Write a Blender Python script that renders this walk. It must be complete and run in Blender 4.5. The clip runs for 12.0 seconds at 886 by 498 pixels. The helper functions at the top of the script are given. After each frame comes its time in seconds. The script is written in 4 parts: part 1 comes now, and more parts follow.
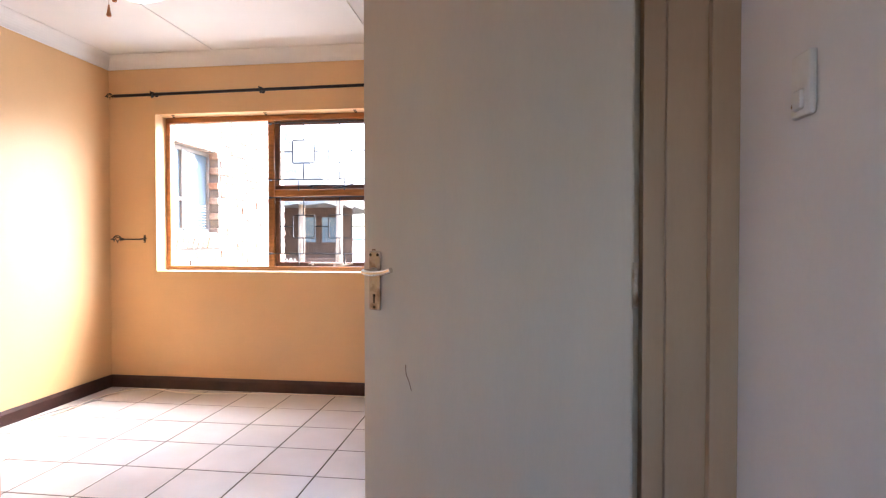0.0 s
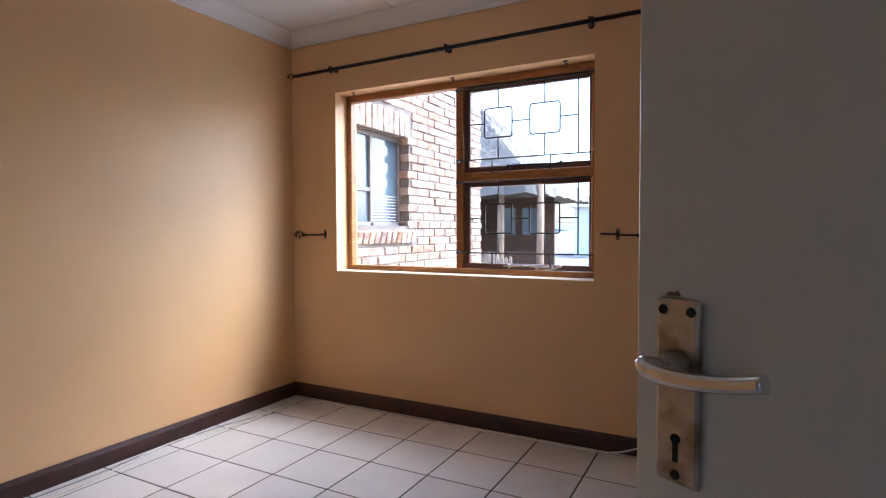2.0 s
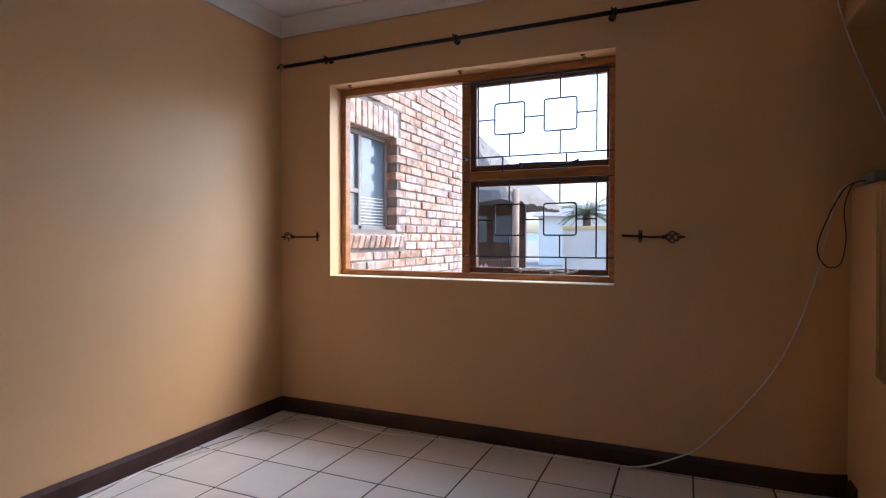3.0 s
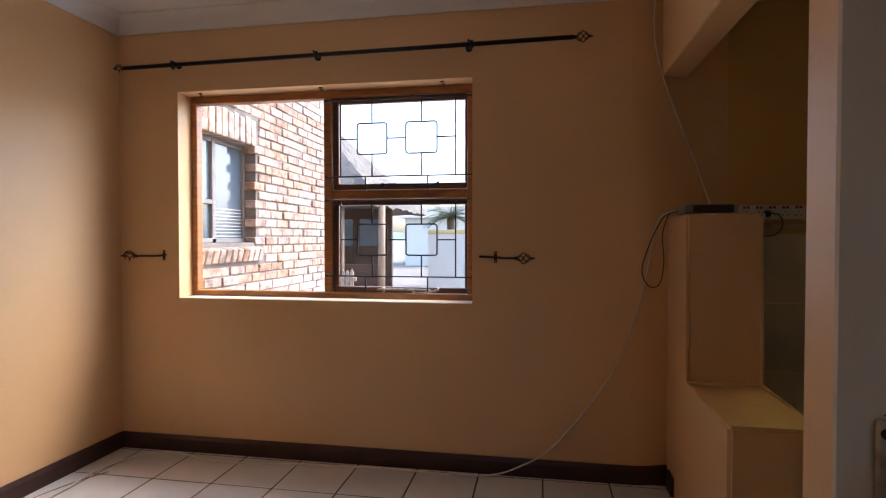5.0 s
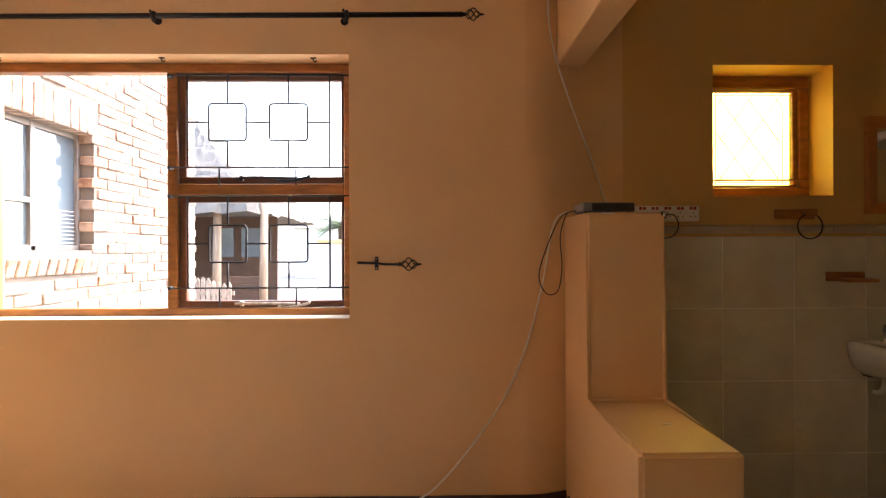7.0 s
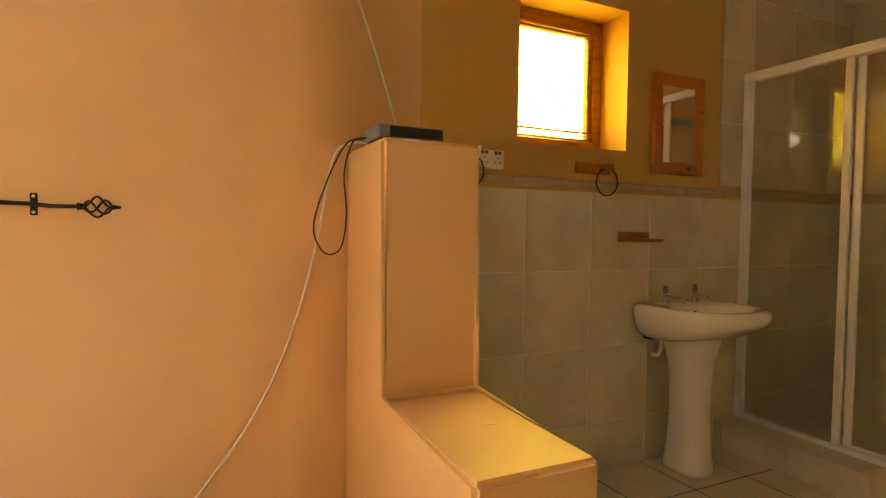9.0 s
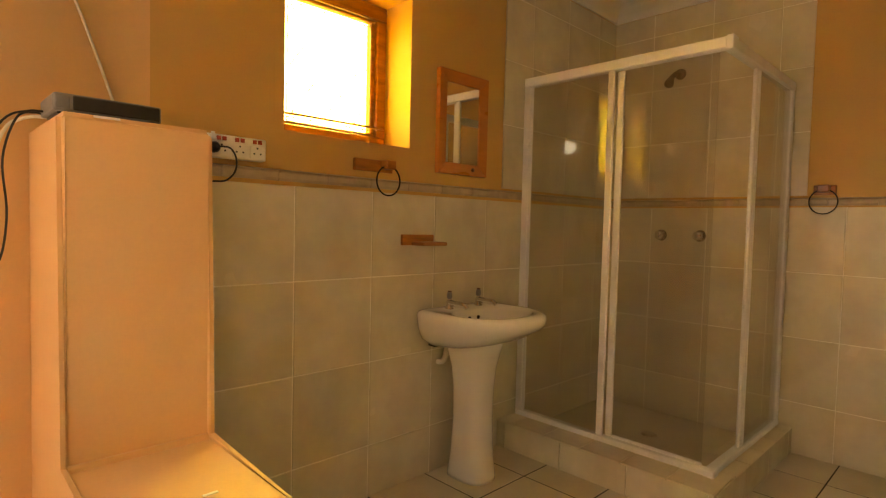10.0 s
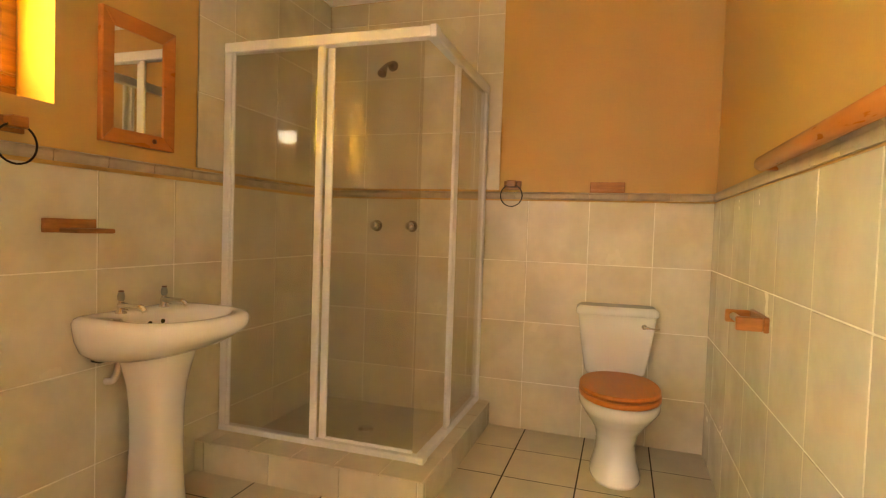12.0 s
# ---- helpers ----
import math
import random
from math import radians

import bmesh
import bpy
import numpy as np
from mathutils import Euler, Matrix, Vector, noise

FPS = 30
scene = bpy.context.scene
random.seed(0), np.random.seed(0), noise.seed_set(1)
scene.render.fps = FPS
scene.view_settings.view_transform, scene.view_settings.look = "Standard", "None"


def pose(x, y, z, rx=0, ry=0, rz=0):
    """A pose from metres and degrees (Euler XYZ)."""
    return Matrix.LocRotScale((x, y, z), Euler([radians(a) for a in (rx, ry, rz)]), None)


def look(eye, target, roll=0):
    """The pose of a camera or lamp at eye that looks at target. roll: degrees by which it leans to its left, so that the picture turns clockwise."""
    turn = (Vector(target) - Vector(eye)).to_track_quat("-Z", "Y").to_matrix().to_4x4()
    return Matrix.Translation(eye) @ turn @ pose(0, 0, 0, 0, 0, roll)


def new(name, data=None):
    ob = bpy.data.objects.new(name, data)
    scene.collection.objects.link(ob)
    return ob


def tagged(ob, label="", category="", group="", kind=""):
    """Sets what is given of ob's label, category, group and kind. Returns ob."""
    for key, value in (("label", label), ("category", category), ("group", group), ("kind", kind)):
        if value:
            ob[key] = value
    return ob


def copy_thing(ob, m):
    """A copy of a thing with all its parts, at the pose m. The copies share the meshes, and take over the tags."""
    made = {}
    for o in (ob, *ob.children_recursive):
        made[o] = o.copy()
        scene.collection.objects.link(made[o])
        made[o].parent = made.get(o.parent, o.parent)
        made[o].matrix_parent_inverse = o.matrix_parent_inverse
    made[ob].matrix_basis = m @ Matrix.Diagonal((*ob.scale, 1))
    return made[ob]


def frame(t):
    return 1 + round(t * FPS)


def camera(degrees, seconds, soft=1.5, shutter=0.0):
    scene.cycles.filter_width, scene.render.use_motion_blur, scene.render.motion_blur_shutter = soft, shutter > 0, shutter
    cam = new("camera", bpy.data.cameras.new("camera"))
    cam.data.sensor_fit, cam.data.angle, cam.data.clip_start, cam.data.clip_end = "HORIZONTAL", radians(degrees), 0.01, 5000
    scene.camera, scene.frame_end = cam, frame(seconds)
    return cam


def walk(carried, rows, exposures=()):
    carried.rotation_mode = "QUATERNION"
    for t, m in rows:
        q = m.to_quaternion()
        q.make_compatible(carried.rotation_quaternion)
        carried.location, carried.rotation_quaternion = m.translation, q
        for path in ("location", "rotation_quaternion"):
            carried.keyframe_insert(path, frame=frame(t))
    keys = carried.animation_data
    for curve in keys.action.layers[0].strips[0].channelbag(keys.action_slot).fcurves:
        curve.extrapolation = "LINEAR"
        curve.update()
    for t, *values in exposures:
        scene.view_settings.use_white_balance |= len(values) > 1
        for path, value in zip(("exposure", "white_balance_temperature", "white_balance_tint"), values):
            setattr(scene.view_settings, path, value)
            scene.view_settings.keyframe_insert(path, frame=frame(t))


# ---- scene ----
PATH = [
    (0, (3.081, -3.87, 1.141), (2.828, -1.887, 1.104), -0.0),
    (0.5, (3.037, -3.599, 1.138), (2.475, -1.68, 1.098), -0.1),
    (1, (2.965, -3.36, 1.144), (2.168, -1.526, 1.105), 0.2),
    (1.5, (2.88, -3.112, 1.164), (1.967, -1.333, 1.116), 0.1),
    (2, (2.752, -2.931, 1.167), (1.815, -1.165, 1.098), -0.2),
    (2.5, (2.625, -2.825, 1.168), (1.704, -1.051, 1.091), 0.4),
    (3, (2.42, -2.866, 1.126), (1.615, -1.036, 1.09), 0.1),
    (5, (2.447, -2.872, 1.242), (2.101, -0.902, 1.202), 0.0),
    (5.5, (2.456, -2.806, 1.29), (2.24, -0.817, 1.238), 0.0),
    (6, (2.442, -2.718, 1.288), (2.339, -0.721, 1.252), -0.1),
    (6.5, (2.435, -2.634, 1.276), (2.409, -0.634, 1.255), -0.1),
    (7, (2.482, -2.478, 1.203), (2.514, -0.479, 1.205), -0.2),
    (9, (2.579, -1.784, 1.092), (3.436, 0.021, 1.018), 0.8),
    (9.5, (2.698, -1.71, 1.109), (3.845, -0.074, 1.027), 1.2),
    (10, (2.866, -1.659, 1.136), (4.264, -0.232, 1.047), 1.4),
    (10.5, (2.977, -1.608, 1.124), (4.564, -0.395, 1.039), 1.5),
    (11, (3.03, -1.579, 1.11), (4.761, -0.58, 1.029), 1.7),
    (11.5, (3.084, -1.591, 1.104), (4.918, -0.798, 1.027), 1.8),
    (12, (3.111, -1.618, 1.095), (5.011, -0.999, 1.024), 1.9),
]
EXPOSURES = [(0.0, 4.42, 5700, 11), (0.5, 3.85, 5500, 11), (1.0, 3.38, 5450, 11), (1.5, 3.12, 5350, 11), (2.0, 2.85, 5250, 10), (3.0, 2.22, 5400, 13), (5.0, 2.48, 5800, 14), (5.5, 2.75, 6100, 14), (6.5, 3.38, 6400, 14), (7.0, 3.72, 6550, 14), (9.0, 4.82, 7900, 3), (10.5, 5.57, 8100, 7), (12.0, 6.1, 7100, 7)]

cam = camera(77.9, 12.0, 1.2)
walk(cam, [(t, look(eye, target, roll)) for t, eye, target, roll in PATH], EXPOSURES)

# ---- sky and sun: bright cloudy day ----
world = bpy.data.worlds.new("world")
scene.world = world
world.use_nodes = True
wt = world.node_tree
sky = wt.nodes.new("ShaderNodeTexSky")
sky.sky_type = "NISHITA"
sky.sun_disc = False
sky.sun_elevation = radians(50)
sky.sun_rotation = radians(50)
sky.dust_density = 4.0
sky.air_density = 1.0
bg = wt.nodes["Background"]
bg.inputs["Strength"].default_value = 0.15
wt.links.new(sky.outputs["Color"], bg.inputs["Color"])

sun_data = bpy.data.lights.new("sun", "SUN")
sun_data.energy = 0.5
sun_data.angle = radians(50)
sun_data.color = (1.0, 0.96, 0.9)
sun = new("sun", sun_data)
sun.matrix_world = look((8, 6.7, 12.5), (0, 0, 0))

# daylight in the corridor window behind the start of the walk
day_data = bpy.data.lights.new("corridor_daylight", "AREA")
day_data.shape = "RECTANGLE"
day_data.size, day_data.size_y = 0.5, 0.7
day_data.energy = 0.07
day_data.color = (1.0, 0.9, 0.77)
day = new("corridor_daylight", day_data)
day.matrix_world = look((2.825, -5.24, 1.4), (2.825, 0.0, 1.3))

# sky light in the bedroom window's opening
head_data = bpy.data.lights.new("window_skylight", "AREA")
head_data.shape = "RECTANGLE"
head_data.size, head_data.size_y = 1.55, 1.0
head_data.energy = 1.0
head_data.color = (0.84, 0.92, 1.0)
head_light = new("window_skylight", head_data)
head_light.matrix_world = look((1.25, 0.165, 1.48), (1.25, -2.0, 1.2))


# ---- materials ----
def mat(name, col, rough=0.6, metal=0.0, var=0.06, scale=3.0, fine=40.0, bump=0.05, rnd=0.0, col2=None, mix2=(0.45, 0.6), coat=0.0, rvar=0.08, stretch=None, hue=0.0):
    """Surface with two scales of variation; col2 makes patches of a second colour; rnd varies it from piece to piece."""
    m = bpy.data.materials.new(name)
    m.use_nodes = True
    nt = m.node_tree
    b = nt.nodes["Principled BSDF"]
    tc = nt.nodes.new("ShaderNodeTexCoord")
    info = nt.nodes.new("ShaderNodeObjectInfo")
    add = nt.nodes.new("ShaderNodeVectorMath")
    add.operation = "ADD"
    sc = nt.nodes.new("ShaderNodeVectorMath")
    sc.operation = "SCALE"
    sc.inputs[0].default_value = (7.3, 3.1, 5.7)
    nt.links.new(info.outputs["Random"], sc.inputs["Scale"])
    if stretch:
        mp = nt.nodes.new("ShaderNodeMapping")
        mp.inputs["Scale"].default_value = stretch
        nt.links.new(tc.outputs["Object"], mp.inputs["Vector"])
        nt.links.new(mp.outputs["Vector"], add.inputs[0])
    else:
        nt.links.new(tc.outputs["Object"], add.inputs[0])
    nt.links.new(sc.outputs["Vector"], add.inputs[1])

    def noise_tex(s, detail):
        n = nt.nodes.new("ShaderNodeTexNoise")
        n.inputs["Scale"].default_value = s
        n.inputs["Detail"].default_value = detail
        nt.links.new(add.outputs["Vector"], n.inputs["Vector"])
        return n

    big, small = noise_tex(scale, 4), noise_tex(fine, 3)
    ramp = nt.nodes.new("ShaderNodeValToRGB")
    lo = [c * (1 - var * 1.6) for c in col]
    hi = [min(1, c * (1 + var)) for c in col]
    if col2:
        lo = col2
    ramp.color_ramp.elements[0].color = (*lo, 1)
    ramp.color_ramp.elements[1].color = (*hi, 1)
    ramp.color_ramp.elements[0].position = mix2[0] if col2 else 0.3
    ramp.color_ramp.elements[1].position = mix2[1] if col2 else 0.7
    nt.links.new(big.outputs["Fac"], ramp.inputs["Fac"])
    mul = nt.nodes.new("ShaderNodeMix")
    mul.data_type, mul.blend_type = "RGBA", "MULTIPLY"
    mul.inputs["Factor"].default_value = 1.0
    r2 = nt.nodes.new("ShaderNodeMapRange")
    r2.inputs["To Min"].default_value = 1 - var
    r2.inputs["To Max"].default_value = 1 + var * 0.5
    nt.links.new(small.outputs["Fac"], r2.inputs["Value"])
    nt.links.new(ramp.outputs["Color"], mul.inputs["A"])
    nt.links.new(r2.outputs["Result"], mul.inputs["B"])
    out = mul.outputs["Result"]
    if rnd:
        hs = nt.nodes.new("ShaderNodeHueSaturation")
        mr = nt.nodes.new("ShaderNodeMapRange")
        mr.inputs["To Min"].default_value = 1 - rnd
        mr.inputs["To Max"].default_value = 1 + rnd
        nt.links.new(info.outputs["Random"], mr.inputs["Value"])
        nt.links.new(mr.outputs["Result"], hs.inputs["Value"])
        if hue:
            mh = nt.nodes.new("ShaderNodeMapRange")
            mh.inputs["To Min"].default_value = 1 - hue
            mh.inputs["To Max"].default_value = 1 + hue
            fr = nt.nodes.new("ShaderNodeMath")
            fr.operation = "FRACT"
            mm = nt.nodes.new("ShaderNodeMath")
            mm.operation = "MULTIPLY"
            mm.inputs[1].default_value = 17.3
            nt.links.new(info.outputs["Random"], mm.inputs[0])
            nt.links.new(mm.outputs[0], fr.inputs[0])
            nt.links.new(fr.outputs[0], mh.inputs["Value"])
            nt.links.new(mh.outputs["Result"], hs.inputs["Saturation"])
        nt.links.new(out, hs.inputs["Color"])
        out = hs.outputs["Color"]
    nt.links.new(out, b.inputs["Base Color"])
    rr = nt.nodes.new("ShaderNodeMapRange")
    rr.inputs["To Min"].default_value = max(0.02, rough - rvar)
    rr.inputs["To Max"].default_value = min(1, rough + rvar)
    nt.links.new(big.outputs["Fac"], rr.inputs["Value"])
    nt.links.new(rr.outputs["Result"], b.inputs["Roughness"])
    b.inputs["Metallic"].default_value = metal
    b.inputs["Coat Weight"].default_value = coat
    b.inputs["Coat Roughness"].default_value = 0.1
    if bump:
        bp = nt.nodes.new("ShaderNodeBump")
        bp.inputs["Strength"].default_value = bump
        bp.inputs["Distance"].default_value = 0.01
        nt.links.new(small.outputs["Fac"], bp.inputs["Height"])
        nt.links.new(bp.outputs["Normal"], b.inputs["Normal"])
    return m


def pane_mat(name, tint, gloss=0.05, haze=0.0, hazecol=(0.8, 0.8, 0.75), ior=1.45):
    """Thin clear glass: light passes straight, with the mirror sheen of glass and a little dirt haze."""
    m = bpy.data.materials.new(name)
    m.use_nodes = True
    nt = m.node_tree
    nt.nodes.remove(nt.nodes["Principled BSDF"])
    o = nt.nodes["Material Output"]
    tr = nt.nodes.new("ShaderNodeBsdfTransparent")
    tr.inputs["Color"].default_value = (*tint, 1)
    gl = nt.nodes.new("ShaderNodeBsdfGlossy")
    gl.inputs["Roughness"].default_value = gloss
    lw = nt.nodes.new("ShaderNodeLayerWeight")
    lw.inputs["Blend"].default_value = 0.5
    pw = nt.nodes.new("ShaderNodeMath")
    pw.operation = "POWER"
    pw.inputs[1].default_value = 5.0
    nt.links.new(lw.outputs["Facing"], pw.inputs[0])
    fr = nt.nodes.new("ShaderNodeMath")
    fr.operation = "MULTIPLY_ADD"
    fr.inputs[1].default_value = 0.7
    fr.inputs[2].default_value = ((ior - 1) / (ior + 1)) ** 2
    nt.links.new(pw.outputs[0], fr.inputs[0])
    last = tr.outputs[0]
    if haze:
        tl = nt.nodes.new("ShaderNodeBsdfTranslucent")
        tl.inputs["Color"].default_value = (*hazecol, 1)
        nz = nt.nodes.new("ShaderNodeTexNoise")
        nz.inputs["Scale"].default_value = 6
        nz.inputs["Detail"].default_value = 5
        mr = nt.nodes.new("ShaderNodeMapRange")
        mr.inputs["To Min"].default_value = haze * 0.6
        mr.inputs["To Max"].default_value = haze * 1.3
        nt.links.new(nz.outputs["Fac"], mr.inputs["Value"])
        mx = nt.nodes.new("ShaderNodeMixShader")
        nt.links.new(mr.outputs["Result"], mx.inputs[0])
        nt.links.new(tr.outputs[0], mx.inputs[1])
        nt.links.new(tl.outputs[0], mx.inputs[2])
        last = mx.outputs[0]
    mg = nt.nodes.new("ShaderNodeMixShader")
    nt.links.new(fr.outputs[0], mg.inputs[0])
    nt.links.new(last, mg.inputs[1])
    nt.links.new(gl.outputs[0], mg.inputs[2])
    nt.links.new(mg.outputs[0], o.inputs["Surface"])
    return m


def glow_mat(name, col, strength):
    m = bpy.data.materials.new(name)
    m.use_nodes = True
    b = m.node_tree.nodes["Principled BSDF"]
    b.inputs["Base Color"].default_value = (*col, 1)
    b.inputs["Roughness"].default_value = 0.25
    b.inputs["Emission Color"].default_value = (*col, 1)
    b.inputs["Emission Strength"].default_value = strength
    return m


M_WALL = mat("tan_plaster_paint", (0.735, 0.465, 0.23), 0.45, var=0.045, scale=1.3, fine=120, bump=0.04)
# tan wall paint again, with the bathroom's dim yellow light put into the colour
M_BWALL = mat("tan_paint_yellow_lit", (0.61, 0.37, 0.125), 0.5, var=0.045, scale=1.3, fine=120, bump=0.04)
M_CEIL = mat("white_ceiling_paint", (0.78, 0.76, 0.74), 0.8, var=0.025, scale=1.5, fine=90, bump=0.03)
M_SKIRT = mat("dark_brown_skirting", (0.05, 0.018, 0.014), 0.38, var=0.25, scale=9, fine=70, bump=0.06)
M_FTILE = mat("white_floor_tile", (0.74, 0.72, 0.72), 0.22, var=0.03, scale=5, fine=60, bump=0.012, rnd=0.03)
M_GROUT = mat("dark_grout", (0.085, 0.065, 0.05), 0.9, var=0.3, scale=15, fine=150, bump=0.2)
M_BTILE = mat("beige_floor_tile", (0.66, 0.58, 0.46), 0.42, var=0.05, scale=7, fine=60, bump=0.015, rnd=0.04)
M_WTILE = mat("cream_wall_tile", (0.66, 0.61, 0.5), 0.24, var=0.07, scale=4.5, fine=25, bump=0.012, rnd=0.025, col2=(0.62, 0.565, 0.455), mix2=(0.36, 0.62))
M_WGROUT = mat("pale_wall_grout", (0.84, 0.81, 0.73), 0.9, var=0.06, scale=15, fine=120, bump=0.1)
M_DADO = mat("beige_dado_tile", (0.46, 0.37, 0.27), 0.4, var=0.1, scale=14, fine=60, bump=0.05, rnd=0.03)
M_DOOR = mat("cream_door_paint", (0.66, 0.58, 0.46), 0.36, var=0.035, scale=1.8, fine=60, bump=0.02, stretch=(3, 3, 0.6))
M_JAMB = mat("tan_frame_paint", (0.5, 0.335, 0.195), 0.4, var=0.05, scale=3, fine=60, bump=0.03, stretch=(3, 3, 0.6))
M_CORR = mat("white_corridor_paint", (0.74, 0.71, 0.7), 0.42, var=0.03, scale=2, fine=90, bump=0.03)
M_FRAME = mat("varnished_window_wood", (0.4, 0.155, 0.035), 0.35, var=0.2, scale=8, fine=60, bump=0.05, stretch=(1, 1, 6), coat=0.3)
M_SASH = mat("dark_stained_sash_wood", (0.13, 0.045, 0.018), 0.4, var=0.2, scale=8, fine=60, bump=0.05)
M_WOOD = mat("orange_varnished_pine", (0.5, 0.175, 0.035), 0.3, var=0.07, scale=7, fine=12, bump=0.0, stretch=(1.2, 6, 6), coat=0.4)
M_SEAT = mat("orange_wood_seat", (0.6, 0.2, 0.035), 0.42, var=0.05, scale=6, fine=9, bump=0.0, stretch=(2, 9, 2), coat=0.0)
M_IRON = mat("black_wrought_iron", (0.022, 0.019, 0.018), 0.45, metal=0.5, var=0.3, scale=30, fine=140, bump=0.12)
M_BAR = mat("grey_painted_burglar_bar", (0.035, 0.035, 0.04), 0.5, metal=0.3, var=0.2, scale=30, fine=140, bump=0.05)
M_BRASS = mat("worn_nickel_plate", (0.42, 0.36, 0.29), 0.34, metal=0.9, var=0.2, scale=22, fine=120, bump=0.06, col2=(0.2, 0.13, 0.08), mix2=(0.32, 0.5))
M_CHROME = mat("chrome", (0.72, 0.7, 0.68), 0.12, metal=1.0, var=0.05, scale=20, fine=90, bump=0.01)
M_DCHROME = mat("tarnished_chrome", (0.34, 0.28, 0.23), 0.22, metal=0.9, var=0.1, scale=20, fine=60, bump=0.0)
M_DARK = mat("dark_hole", (0.012, 0.01, 0.009), 0.8, var=0.1)
M_BLACK = mat("black_plastic", (0.02, 0.02, 0.022), 0.35, var=0.1, scale=20)
M_GREYP = mat("grey_plastic", (0.2, 0.2, 0.21), 0.4, var=0.06, scale=20)
M_WHITEP = mat("white_plastic", (0.74, 0.71, 0.66), 0.35, var=0.04, scale=20)
M_RED = mat("red_switch_plastic", (0.35, 0.03, 0.02), 0.35, var=0.05)
M_CABLE = mat("cream_cable", (0.76, 0.71, 0.63), 0.5, var=0.05, scale=30)
M_PORC = mat("white_glazed_porcelain", (0.8, 0.79, 0.8), 0.12, var=0.015, scale=4, bump=0.0, coat=0.5, rvar=0.03)
M_ALU = mat("white_painted_aluminium", (0.78, 0.785, 0.85), 0.35, var=0.03, scale=12, fine=80, bump=0.02)
M_MIRROR = mat("mirror_silver", (0.88, 0.88, 0.88), 0.02, metal=1.0, var=0.0, bump=0.0, rvar=0.0)
M_SILL = mat("white_sill_paint", (0.76, 0.66, 0.52), 0.5, var=0.04, scale=6, fine=80, bump=0.05)
M_BRICK = mat("rustic_clinker_brick", (0.43, 0.325, 0.26), 0.88, var=0.22, scale=14, fine=70, bump=0.6, rnd=0.28, hue=0.35, col2=(0.27, 0.17, 0.13), mix2=(0.35, 0.6))
M_MORTAR = mat("grey_mortar", (0.2, 0.18, 0.165), 0.95, var=0.15, scale=9, fine=90, bump=0.4)
M_STEEL = mat("grey_steel_frame", (0.23, 0.22, 0.22), 0.45, var=0.1, scale=12, metal=0.2)
M_THATCH = mat("weathered_thatch", (0.21, 0.19, 0.165), 0.95, var=0.35, scale=5, fine=60, bump=0.8, stretch=(14, 14, 2.0))
M_POLE = mat("gum_pole", (0.34, 0.24, 0.16), 0.8, var=0.2, scale=8, fine=50, bump=0.2, stretch=(3, 3, 0.5))
M_PICKET = mat("bleached_picket_wood", (0.46, 0.36, 0.28), 0.8, var=0.2, scale=8, fine=50, bump=0.2, rnd=0.15)
M_DARKWOOD = mat("dark_bar_wood", (0.1, 0.055, 0.035), 0.6, var=0.2, scale=6, fine=40, bump=0.1, rnd=0.2)
M_WHITEWALL = mat("white_rendered_wall", (0.78, 0.75, 0.66), 0.85, var=0.05, scale=2, fine=40, bump=0.1)
M_CAP = mat("yellow_wall_band", (0.7, 0.55, 0.25), 0.85, var=0.05, scale=2, fine=40, bump=0.1)
M_ROOF = mat("grey_roof_sheet", (0.2, 0.19, 0.19), 0.7, var=0.1, scale=3)
M_GROUND = mat("sandy_paving_ground", (0.2, 0.18, 0.155), 0.9, var=0.15, scale=0.8, fine=12, bump=0.2)
M_LEAF = mat("palm_leaf", (0.09, 0.16, 0.04), 0.55, var=0.25, scale=4, fine=30)
M_TRUNK = mat("palm_trunk_bark", (0.16, 0.11, 0.08), 0.9, var=0.2, scale=9, bump=0.4)
M_HILL = mat("hazy_hill", (0.2, 0.25, 0.26), 0.95, var=0.1, scale=0.05, fine=0.5)
M_GLASS = pane_mat("window_glass", (0.97, 0.98, 0.98), 0.01, ior=1.3)
M_SHGLASS = pane_mat("shower_glass", (0.965, 0.96, 0.94), 0.015, haze=0.06, hazecol=(0.7, 0.66, 0.55))
M_YGLASS = pane_mat("yellow_leaded_glass", (1.0, 0.92, 0.42), 0.03, haze=0.22, hazecol=(1.0, 0.74, 0.02))
M_DGLASS = mat("dark_reflecting_glass", (0.09, 0.13, 0.17), 0.05, var=0.05, scale=2, bump=0.0, coat=0.8)
M_LAMP = glow_mat("lit_opal_glass", (1.0, 0.87, 0.68), 0.25)
M_LEAD = mat("lead_came", (0.06, 0.055, 0.05), 0.6, metal=0.4, var=0.1)


# ---- mesh helpers ----
def box(bm, x0, x1, y0, y1, z0, z1, bevel=0.0, seg=1):
    v = [bm.verts.new((x, y, z)) for x in (x0, x1) for y in (y0, y1) for z in (z0, z1)]
    fs = [bm.faces.new([v[i] for i in q]) for q in ((0, 1, 3, 2), (4, 6, 7, 5), (0, 4, 5, 1), (2, 3, 7, 6), (0, 2, 6, 4), (1, 5, 7, 3))]
    if bevel:
        es = list({e for f in fs for e in f.edges})
        bmesh.ops.bevel(bm, geom=es, offset=bevel, segments=seg, affect="EDGES", profile=0.5)
    return bm


